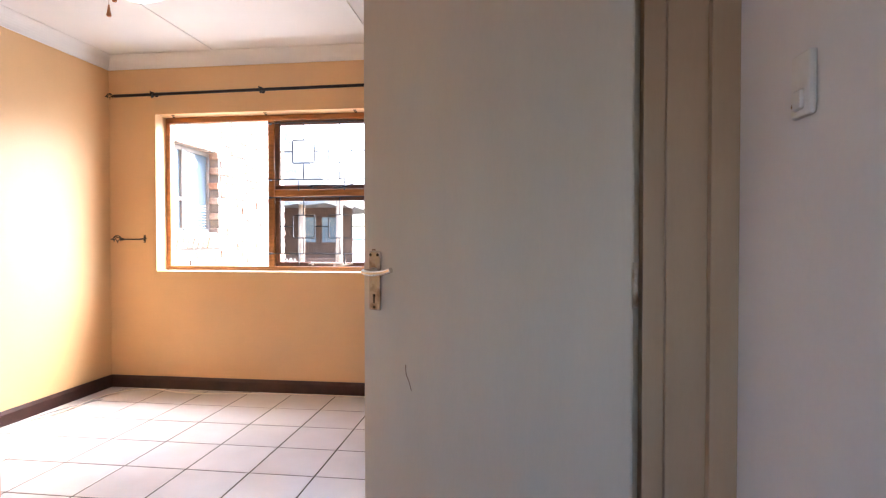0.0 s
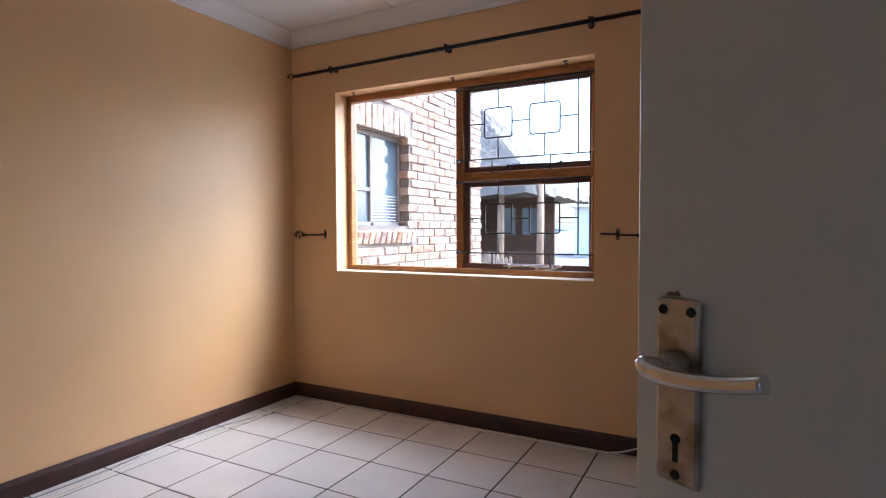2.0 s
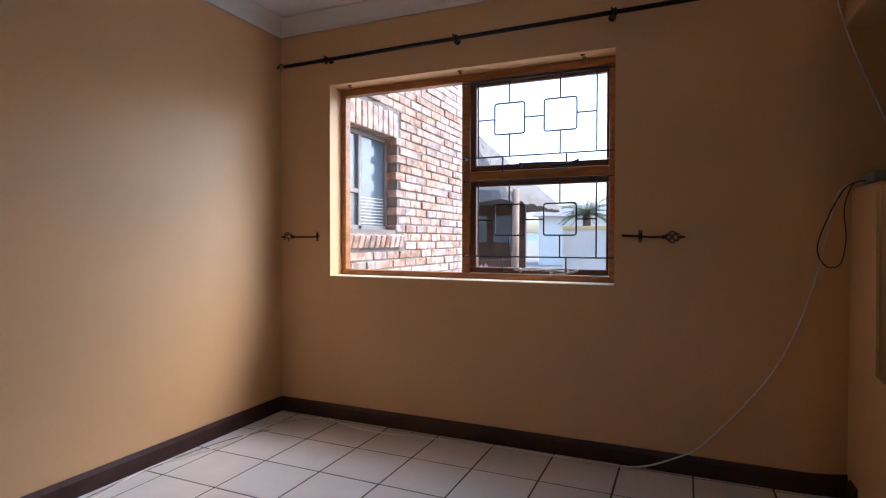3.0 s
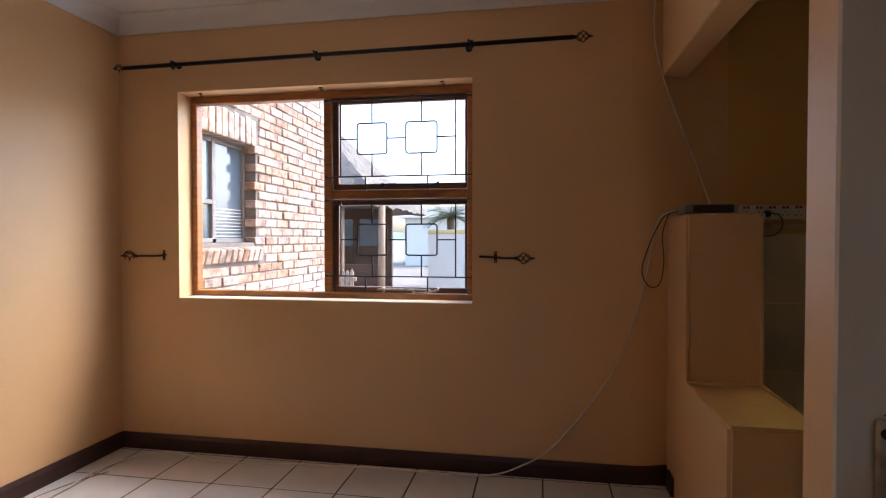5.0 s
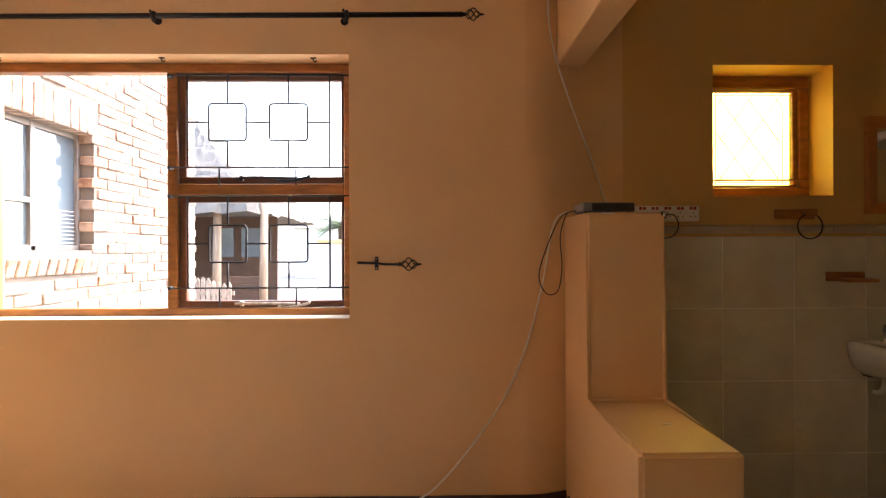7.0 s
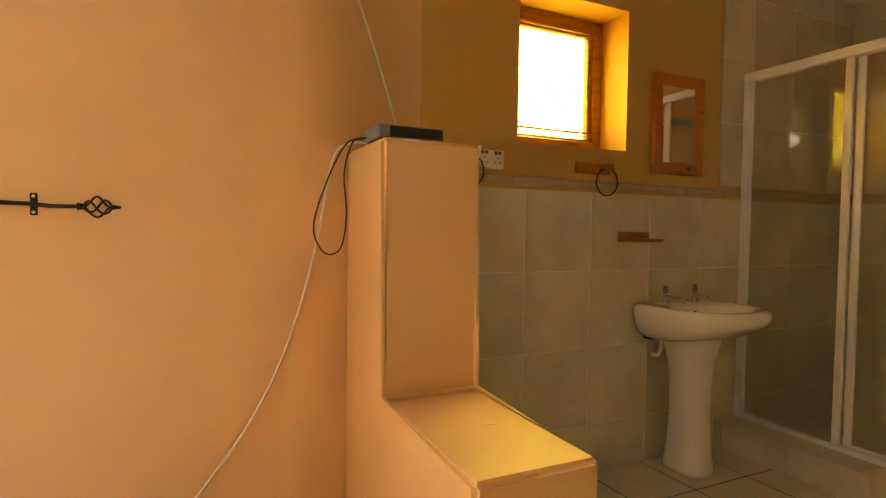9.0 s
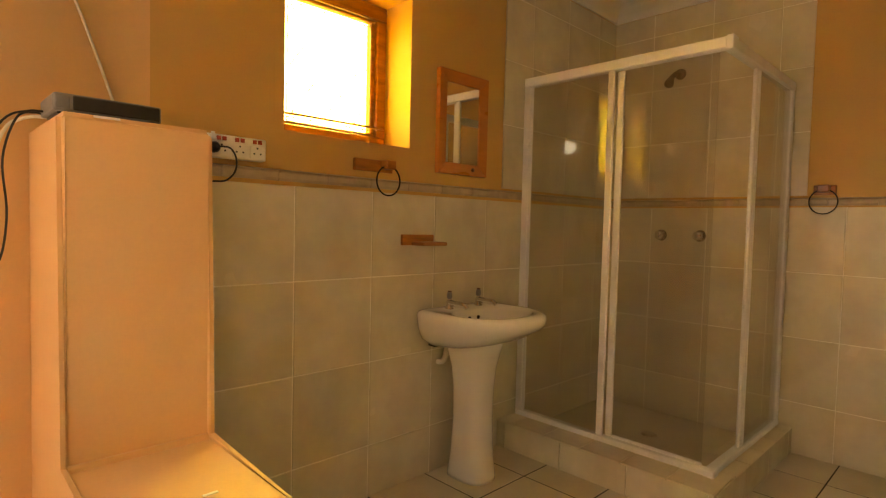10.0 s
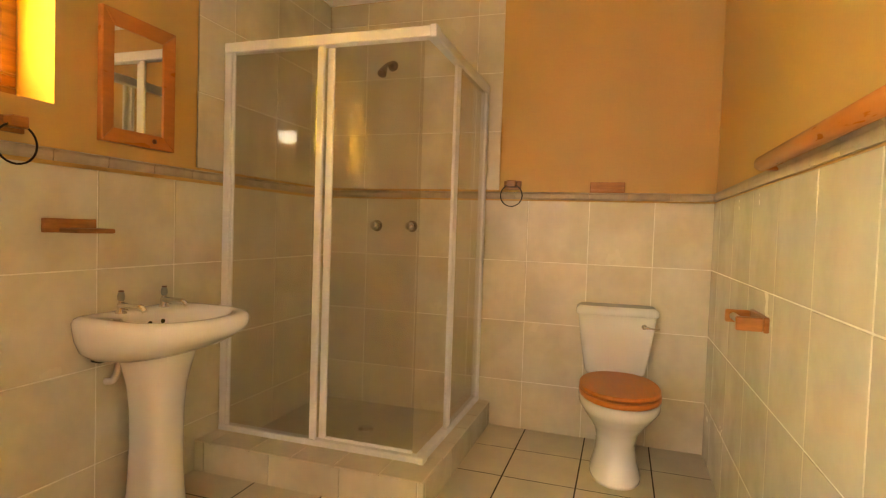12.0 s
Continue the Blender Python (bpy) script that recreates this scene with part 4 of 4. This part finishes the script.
rings(ld, [lidloop(0.975, 0.417), lidloop(1.0, 0.421), lidloop(1.0, 0.431), lidloop(0.97, 0.437)])
part("seat_lid", ld, M_SEAT, toilet, "orange varnished wooden lid, closed")
for y in (-0.07, 0.07):
    part("seat_hinge", lathe(B(), [(0.011, -0.025), (0.011, 0.025)], (-0.2, y, 0.418), "y", 10), M_CHROME, toilet)
for y in (-0.1, 0.1):
    part("buffer", lathe(B(), [(0.008, 0.397), (0.008, 0.402)], (-0.66, y, 0), "z", 8), M_WHITEP, toilet)

# ---- bathroom fittings ----
mr = thing("wall_mirror", (4.722, YB - 0.003, 1.601), "small mirror in an orange pine frame", "mirror")
part("backing", box(B(), -0.15, 0.15, -0.008, 0.0, -0.22, 0.22), M_SASH, mr)
mg = part("mirror_glass", box(B(), -0.115, 0.115, -0.013, -0.009, -0.19, 0.19), M_MIRROR, mr, "silvered mirror glass")


def miter(x0, x1, z0, z1, w, d):
    """Four mitred frame pieces with a sloping face."""
    for a, b, c, e in (((x0, z0), (x1, z0), (x1 - w, z0 + w), (x0 + w, z0 + w)), ((x1, z0), (x1, z1), (x1 - w, z1 - w), (x1 - w, z0 + w)), ((x1, z1), (x0, z1), (x0 + w, z1 - w), (x1 - w, z1 - w)), ((x0, z1), (x0, z0), (x0 + w, z0 + w), (x0 + w, z1 - w))):
        bm = B()
        out, inn = d, d * 0.7
        lo = [bm.verts.new((q[0], 0.0, q[1])) for q in (a, b, c, e)]
        hi = [bm.verts.new((q[0], -dd, q[1])) for q, dd in zip((a, b, c, e), (out, out, inn, inn))]
        bm.faces.new(lo)
        bm.faces.new(hi)
        for i in range(4):
            bm.faces.new((lo[i], lo[(i + 1) % 4], hi[(i + 1) % 4], hi[i]))
        bmesh.ops.recalc_face_normals(bm, faces=bm.faces)
        bmesh.ops.bevel(bm, geom=list(bm.edges), offset=0.0025, segments=1, affect="EDGES")
        yield bm


for bm in miter(-0.163, 0.163, -0.234, 0.234, 0.054, 0.026):
    part("frame_rail", bm, M_WOOD, mr)
part("key_latch", lathe(B(), [(0.009, -0.026), (0.009, -0.031), (0.0, -0.033)], (0.06, 0, -0.205), "y", 10), M_SASH, mr)


def ring_holder(loc, rz, w, off):
    h = thing("towel_ring", loc, "orange wooden towel ring holder with a dark metal ring", "towel ring", "towel rings")
    h.rotation_euler = (0, 0, radians(rz))
    part("backboard", box(B(), -w / 2, w / 2, -0.018, -0.001, -0.024, 0.024, 0.003), M_FRAME, h)
    part("block", box(B(), off - 0.025, off + 0.025, -0.06, -0.018, -0.012, 0.024, 0.004), M_FRAME, h)
    pts = [(off + 0.06 * math.sin(k * math.tau / 28), -0.04, -0.058 + 0.06 * math.cos(k * math.tau / 28)) for k in range(28)]
    part("ring", tube(B(), pts, 0.0032, 6, closed=True), M_IRON, h, "dark metal ring")
    return h


ring_holder((4.215, YB, 1.366), 0, 0.19, 0.055)
ring_holder((XB, -1.03, 1.352), -90, 0.095, 0.0)
hl = thing("wooden_bracket", (XB, -1.534, 1.343), "plain orange wooden bracket on the dado", "bracket")
part("board", box(B(), -0.02, 0.0, -0.088, 0.088, -0.028, 0.028, 0.003), M_FRAME, hl)
part("lip", box(B(), -0.032, -0.019, -0.088, 0.088, -0.028, -0.012, 0.003), M_FRAME, hl)

sd = thing("soap_holder", (4.456, YB - 0.008, 1.066), "orange wooden soap holder on the tiles", "soap holder")
part("backboard", box(B(), -0.092, 0.092, -0.016, -0.001, -0.022, 0.024, 0.003), M_FRAME, sd)
part("dish", box(B(), -0.045, 0.095, -0.1, -0.016, -0.022, -0.006, 0.004), M_FRAME, sd)

tr = thing("towel_rail", (4.46, YF, 1.325), "orange varnished wooden towel rail", "towel rail")
part("rod", tube(B(), [(0.56, 0.045, 0.0), (0.53, 0.045, 0.0), (0.525, 0.045, 0.0), (-0.56, 0.045, 0.0)], [0.016, 0.016, 0.023, 0.023], 16), M_WOOD, tr)
for x in (0.5, -0.5):
    b = B()
    box(b, x - 0.022, x + 0.022, 0.0, 0.05, -0.024, 0.024, 0.006, 2)
    part("bracket", b, M_WOOD, tr)

tpz = thing("toilet_roll_holder", (5.06, YF + 0.008, 0.84), "orange wooden toilet roll holder, empty", "roll holder")
part("backboard", box(B(), -0.1, 0.1, 0.0, 0.015, -0.024, 0.024, 0.003), M_FRAME, tpz)
part("arm", box(B(), -0.1, -0.078, 0.015, 0.09, -0.021, 0.021, 0.004), M_FRAME, tpz)
part("arm", box(B(), 0.078, 0.1, 0.015, 0.09, -0.021, 0.021, 0.004), M_FRAME, tpz)
part("spindle", tube(B(), [(-0.08, 0.066, 0), (0.08, 0.066, 0)], 0.012, 10), M_WHITEP, tpz, "white plastic spindle")

# ---- outside: brick wing ----
GZ = -0.15
ground = structure("ground", box(B(), -700, 700, -700, 700, GZ - 0.3, GZ), M_GROUND, "pale paved yard")
wing = tagged(new("brick_house_wing"), "rustic brick house wing with a steel window", "house wing")
BX = 0.1
BWIN = (0.36, 1.42, 1.205, 2.012)
part("core_wall", slab(B(), "x", BX - 0.24, BX - 0.012, 0.23, 3.04, GZ, 3.3, [BWIN]), M_MORTAR, wing)
part("end_return", box(B(), -4.0, BX - 0.25, 2.8, 3.04, GZ, 3.3), M_MORTAR, wing)
part("eave_board", box(B(), -4.0, BX + 0.3, 0.5, 3.3, 3.3, 3.45), M_ROOF, wing)
bwn = part("window_frame", box(B(), BX - 0.15, BX - 0.11, BWIN[0], BWIN[1], BWIN[3] - 0.035, BWIN[3]), M_STEEL, wing, "grey steel window frame")
for d in ((BWIN[0], BWIN[1], BWIN[2], BWIN[2] + 0.035), (BWIN[1] - 0.035, BWIN[1], BWIN[2], BWIN[3]), (BWIN[0], BWIN[0] + 0.035, BWIN[2], BWIN[3]), (0.94, 0.985, BWIN[2], BWIN[3]), (BWIN[0], 0.94, 1.5, 1.535)):
    part("frame_bar", box(B(), BX - 0.15, BX - 0.105, d[0], d[1], d[2], d[3], 0.003), M_STEEL, bwn)
part("pane", box(B(), BX - 0.135, BX - 0.13, BWIN[0], BWIN[1], BWIN[2], BWIN[3]), M_DGLASS, wing, "dark glass reflecting the sky")
for k in range(9):
    z = BWIN[2] + 0.05 + k * 0.027
    part("blind_slat", box(B(), BX - 0.1285, BX - 0.126, 0.99, 1.38, z, z + 0.005), M_WHITEP, bwn)

# ---- outside: thatched shelter ----
lapa = thing("thatched_shelter", (-2.35, 9.0, GZ), "thatched open shelter on wooden poles", "shelter")
lo = Vector((-2.35, 9.0, GZ))
th = B()
random.seed(4)
nlay = 26
ex, ey = 2.18, 2.2
loops = []
for k in range(nlay + 1):
    u = k / nlay
    z = 1.96 - GZ + u * 2.15
    hx, hy = ex * (1 - u) + 0.06, ey * (1 - u) + 0.02
    ring = []
    n = 22
    for s, (ax, ay, bx, by) in enumerate(((1, -1, 1, 1), (1, 1, -1, 1), (-1, 1, -1, -1), (-1, -1, 1, -1))):
        for i in range(n):
            w = i / n
            x, y = (ax + (bx - ax) * w) * hx, (ay + (by - ay) * w) * hy
            j = random.uniform(-0.03, 0.03)
            ring.append((x * (1 + j * 0.6) - 0.35, y * (1 + j * 0.6), z + random.uniform(-0.03, 0.03) - (0.12 if k == 0 else 0)))
    loops.append(ring)
under = [(x * 0.86, y * 0.86, z + 0.12) for x, y, z in loops[0]]
rings(th, [under] + loops, smooth=False)
part("thatch_roof", th, M_THATCH, lapa, "grey weathered thatch roof")
for x in (-1.26, -0.46, -2.2, -3.6):
    part("pole", tube(B(), [(x - lo.x, 7.0 - lo.y, 0), (x - lo.x + 0.02, 7.0 - lo.y, 2.2)], [0.075, 0.065], 12), M_POLE, lapa, "pale gum pole")
part("bar_wall", box(B(), -1.7, 1.3, 0.9, 1.0, 0, 2.2), M_DARKWOOD, lapa, "dark plank back wall")
part("side_wall", box(B(), -1.75, -1.65, -1.8, 0.9, 0, 2.2), M_DARKWOOD, lapa)
for x in (0.1, 0.75):
    part("back_window", box(B(), x - 0.24, x + 0.24, 0.87, 0.9, 1.2, 1.85), M_DGLASS, lapa, "bluish window")
for k in range(7):
    part("bar_plank", box(B(), 0.45, 1.87, -1.85, -1.81, 0.02 + k * 0.125, 0.14 + k * 0.125, 0.004), M_DARKWOOD, lapa)
gate = thing("picket_gate", (-1.0, 6.5, GZ), "bleached wooden picket gate standing ajar", "gate")
for k in range(8):
    x = -0.45 + k * 0.085
    b = B()
    hgt = 0.82 + 0.05 * math.sin(k * 0.8)
    prism(b, [(x - 0.032, 0.04), (x + 0.032, 0.04), (x + 0.032, hgt), (x, hgt + 0.05), (x - 0.032, hgt)], "y", -0.012, 0.012)
    part("picket", b, M_PICKET, gate)
for z in (0.25, 0.62):
    part("rail", box(B(), -0.5, 0.22, 0.013, 0.04, z, z + 0.07), M_PICKET, gate)
br = B()
prism(br, [(-0.45, 0.3), (-0.38, 0.3), (0.16, 0.62), (0.09, 0.62)], "y", 0.0405, 0.06)
part("brace", br, M_PICKET, gate)

# ---- outside: garden wall, neighbouring house, palm, hills ----
gw = thing("garden_wall", (2.0, 10.6, GZ), "white rendered garden wall with a yellow band", "wall")
part("wall_panel", box(B(), -2.3, 9, 0, 0.2, 0, 1.5), M_WHITEWALL, gw)
part("coping", box(B(), -2.3, 9, -0.03, 0.23, 1.5, 1.6, 0.01), M_CAP, gw, "yellow painted coping")
nh = thing("neighbour_house", (-1.2, 24.0, GZ), "distant white house with a low roof", "house")
part("wall", box(B(), -3.0, 2.3, 0, 5, 0, 2.4), M_WHITEWALL, nh)
rf = B()
prism(rf, [(-0.4, 2.4), (5.4, 2.4), (2.5, 3.1)], "x", -3.3, 2.6)
part("roof", rf, M_ROOF, nh)
wn = part("window", box(B(), 1.2, 1.7, -0.03, 0.02, 1.5, 2.1), M_STEEL, nh)
part("pane", box(B(), 1.25, 1.65, -0.04, -0.031, 1.55, 2.05), M_DGLASS, wn)
part("chimney", box(B(), 1.7, 2.1, 1.5, 1.9, 2.4, 3.3), M_WHITEWALL, nh)

palm = thing("palm", (-0.15, 13.2, GZ), "short green palm behind the garden wall", "palm")
part("trunk", tube(B(), [(0, 0, 0), (0.03, 0, 0.8), (0.0, 0.02, 2.05)], [0.16, 0.13, 0.11], 10), M_TRUNK, palm)
random.seed(11)
for k in range(44):
    a = k * 2.4
    up = random.uniform(0.05, 1.2)
    ln = random.uniform(0.6, 0.95)
    d = Vector((math.cos(a), math.sin(a), 0))
    b = B()
    pts = [Vector((0, 0, 2.0)) + d * ln * u + Vector((0, 0, up * ln * u - 0.55 * ln * u * u)) for u in (0, 0.25, 0.5, 0.75, 1.0)]
    side = d.cross(Vector((0, 0, 1)))
    for i in range(16):
        u = 0.2 + 0.8 * i / 15
        j = min(int(u * 4), 3)
        c = pts[j].lerp(pts[j + 1], u * 4 - j)
        for s in (1, -1):
            tip = c + side * s * 0.2 * (1.1 - u * 0.7) + d * 0.12 + Vector((0, 0, -0.03))
            v = [b.verts.new(q) for q in (c - d * 0.025, c + d * 0.025, tip)]
            b.faces.new(v)
    tube(b, pts, [0.014, 0.011, 0.008, 0.005, 0.002], 5)
    part("frond", b, M_LEAF, palm)

hill = B()
random.seed(7)
hp = [(-260 + k * 13, 8 + 7 * math.sin(k * 0.31) + 4 * math.sin(k * 0.83 + 1)) for k in range(41)]
rings(hill, [[(x, 280, GZ - 2) for x, h in hp] + [(x, 330, GZ - 2) for x, h in reversed(hp)], [(x, 300, GZ + h * 0.55) for x, h in hp] + [(x, 320, GZ + h * 0.55) for x, h in reversed(hp)]], smooth=False)
structure("backdrop", hill, M_HILL, "low hazy hills")

# ---- pieces: bricks ----
cache = {}


def piece_mesh(name, sx, sy, sz, material, bev=0.003):
    key = (name, round(sx, 4), round(sy, 4), round(sz, 4))
    if key not in cache:
        bm = box(B(), -sx / 2, sx / 2, -sy / 2, sy / 2, -sz / 2, sz / 2, bev)
        bmesh.ops.recalc_face_normals(bm, faces=bm.faces)
        me = bpy.data.meshes.new(name)
        bm.to_mesh(me)
        bm.free()
        me.materials.append(material)
        cache[key] = me
    return cache[key]


def piece(name, x0, x1, y0, y1, z0, z1, material, parent, bev=0.003, tilt=0.0):
    ob = new(name, piece_mesh(name, x1 - x0, y1 - y0, z1 - z0, material, bev))
    ob.location = ((x0 + x1) / 2, (y0 + y1) / 2, (z0 + z1) / 2)
    if tilt:
        ob.rotation_euler = (tilt, tilt * 0.5, tilt * 0.7)
    ob.parent = parent
    return ob


random.seed(21)
course, bl = 0.077, 0.222
sol = (2.012, 2.23)
sil = (1.04, 1.185)
sy0, sy1 = 0.24, 1.46
low_rest = B()
for c in range(48):
    z0 = 0.03 + c * course
    z1 = z0 + 0.066
    if z1 > 3.3:
        break
    off = 0.0 if c % 2 else bl / 2
    y = 0.235 - off
    while y < 3.03:
        ya, yb2 = max(y, 0.235), min(y + bl - 0.012, 3.045)
        y += bl
        if yb2 - ya < 0.04:
            continue
        spans = [(ya, yb2)]
        block = None
        if z1 > sol[0] + 0.01 and z0 < sol[1] - 0.02:
            block = (sy0, sy1)
        elif z1 > sil[0] + 0.01 and z0 < sil[1] - 0.02:
            block = (sy0, 1.52)
        elif z1 > BWIN[2] and z0 < BWIN[3]:
            block = (BWIN[0], BWIN[1])
        if block:
            spans = [s for s in ((ya, min(yb2, block[0] - 0.008)), (max(ya, block[1] + (0.0 if block[1] == BWIN[1] else 0.008)), yb2)) if s[1] - s[0] > 0.035]
        for a, b in spans:
            d = random.uniform(-0.009, 0.01)
            if z0 < 0.85 or z0 > 2.45:
                box(low_rest, BX - 0.1, BX + d, a, b, z0, z1, 0.0)
                continue
            near = block and block[1] == BWIN[1] and abs(a - BWIN[1]) < 0.01
            if near and c % 2:
                a -= 0.03
            ob = piece("brick", BX - 0.105, BX, a, b, z0, z1, M_BRICK, wing, 0.006, random.uniform(-0.012, 0.012))
            ob.location.x += d
part("outlying_bricks", low_rest, M_BRICK, wing)["kind"] = "stuff"
y = sy0
while y < sy1 - 0.05:
    piece("brick", BX - 0.11, BX + random.uniform(0.0, 0.008), y, y + 0.072, sol[0] - 0.0, sol[1] - 0.008 + random.uniform(-0.01, 0.01), M_BRICK, wing, 0.006, random.uniform(-0.02, 0.02))
    y += 0.084
y = sy0
while y < 1.47:
    ob = piece("brick", BX - 0.13, BX + 0.035, y, y + 0.072, sil[0] + 0.03, sil[1] - 0.008, M_BRICK, wing, 0.007, random.uniform(-0.02, 0.02))
    ob.rotation_euler.y += 0.25
    y += 0.083


# ---- pieces: tiles ----
def cells(a0, a1, joint, size, gap):
    """Tile edges along one direction: joints at joint + k * size, cut at a0 and a1."""
    k = math.floor((a0 - joint) / size)
    out = []
    while joint + k * size < a1 - 0.012:
        lo_, hi_ = max(joint + k * size + gap / 2, a0), min(joint + (k + 1) * size - gap / 2, a1)
        if hi_ - lo_ > 0.012:
            out.append((lo_, hi_))
        k += 1
    return out


def floor_tiles(x0, x1, y0, y1, jx, jy, material, size=0.331, gap=0.008, parent=None):
    for a, b in cells(x0, x1, jx, size, gap):
        for c, d in cells(y0, y1, jy, size, gap):
            ob = piece("tile", a, b, c, d, -0.012, 0.0, material, parent, 0.0015)
            ob.location.z += random.uniform(-0.0004, 0.0003)


floor_ob = bpy.data.objects["floor"]
floor_tiles(0.0, 3.1, -2.96, 0.0, 0.482, -0.365, M_FTILE, parent=floor_ob)
floor_tiles(2.16, 3.5, -5.15, -2.96, 0.482, -0.365, M_FTILE, parent=floor_ob)
floor_tiles(3.1, 3.45, -2.7, -2.2, 0.482, -0.365, M_FTILE, parent=floor_ob)
floor_tiles(3.1, KX + 0.005, YF, YB, 5.83, -1.15, M_BTILE, 0.322, 0.006, parent=floor_ob)
floor_tiles(KX + 0.005, XB, YF, KY + 0.005, 5.83, -1.15, M_BTILE, 0.322, 0.006, parent=floor_ob)


def wall_tiles(wall_name, plane, axis, side, a0, a1, ja, zcells, material=M_WTILE, size=0.333, gap=0.005, th=0.008):
    """Tiles on a wall face at plane, standing th proud of it."""
    par = bpy.data.objects[wall_name]
    p0, p1 = sorted((plane, plane + side * th))
    grout0, grout1 = sorted((plane + side * 0.0015, plane + side * (th - 0.002)))
    zlo, zhi = zcells[0][0], zcells[-1][1]
    g = B()
    if axis == "x":
        box(g, a0, a1, grout0, grout1, zlo, zhi)
    else:
        box(g, grout0, grout1, a0, a1, zlo, zhi)
    part("grout_bed", g, M_WGROUT, par)
    for a, b in cells(a0, a1, ja, size, gap):
        for z0, z1 in zcells:
            if axis == "x":
                piece("tile", a, b, p0, p1, z0, z1, material, par, 0.0012)
            else:
                piece("tile", p0, p1, a, b, z0, z1, material, par, 0.0012)


low = cells(0.0, DADO[0], 0.935, 0.335, 0.005)
high = cells(DADO[1], CEIL - 0.09, 1.65, 0.325, 0.005)
low_north = cells(0.0, DADO[0], 0.915, 0.349, 0.005)
wall_tiles("wall_bath_north", YB, "x", -1, 3.402, XB - 0.008, 3.868, low_north, size=0.348)
wall_tiles("wall_bath_north", YB, "x", -1, 5.033, XB - 0.008, 5.26, high)
wall_tiles("wall_bath_east", XB, "y", -1, YF + 0.008, YB - 0.008, -1.447, low, size=0.325)
wall_tiles("wall_bath_east", XB, "y", -1, -0.953, YB - 0.008, -0.121, high, size=0.342)
wall_tiles("wall_bath_south", YF, "x", 1, 3.06, XB, 4.6, low)

# dado moulding over the tiles, in lengths
for nm, axis, plane, side, a0, a1 in (("wall_bath_north", "x", YB, -1, 3.402, XB - 0.012), ("wall_bath_east", "y", XB, -1, YF + 0.012, YB - 0.012), ("wall_bath_south", "x", YF, 1, 3.06, XB - 0.012)):
    for a, b in cells(a0, a1, a0, 0.2, 0.002):
        s = side
        prof = [(plane + s * 0.001, DADO[0] + 0.002), (plane + s * 0.01, DADO[0] + 0.002), (plane + s * 0.013, DADO[0] + 0.012), (plane + s * 0.012, DADO[0] + 0.03), (plane + s * 0.018, DADO[0] + 0.038), (plane + s * 0.018, DADO[1] - 0.004), (plane + s * 0.008, DADO[1]), (plane + s * 0.001, DADO[1])]
        part("dado_tile", prism(B(), prof, axis, a, b), M_DADO, bpy.data.objects[nm])

# kerb tiles
random.seed(5)
for a, b in cells(KY - 0.003, YB - 0.01, -0.585, 0.333, 0.005):
    piece("tile", KX, KX + 0.01, a, b, 0.0, KZ - 0.002, M_WTILE, curb, 0.0012)
for a, b in cells(KY - 0.003, YB - 0.01, -0.755, 0.2, 0.005):
    piece("tile", KX, 5.277, a, b, KZ - 0.002, KZ + 0.0055, M_BTILE, curb, 0.0015)
for a, b in cells(KX, XB - 0.01, 5.4, 0.333, 0.005):
    piece("tile", a, b, KY - 0.008, KY + 0.002, 0.0, KZ - 0.002, M_WTILE, curb, 0.0012)
for a, b in cells(5.279, XB - 0.01, 5.45, 0.2, 0.005):
    piece("tile", a, b, KY - 0.008, -0.787, KZ - 0.002, KZ + 0.0055, M_BTILE, curb, 0.0015)
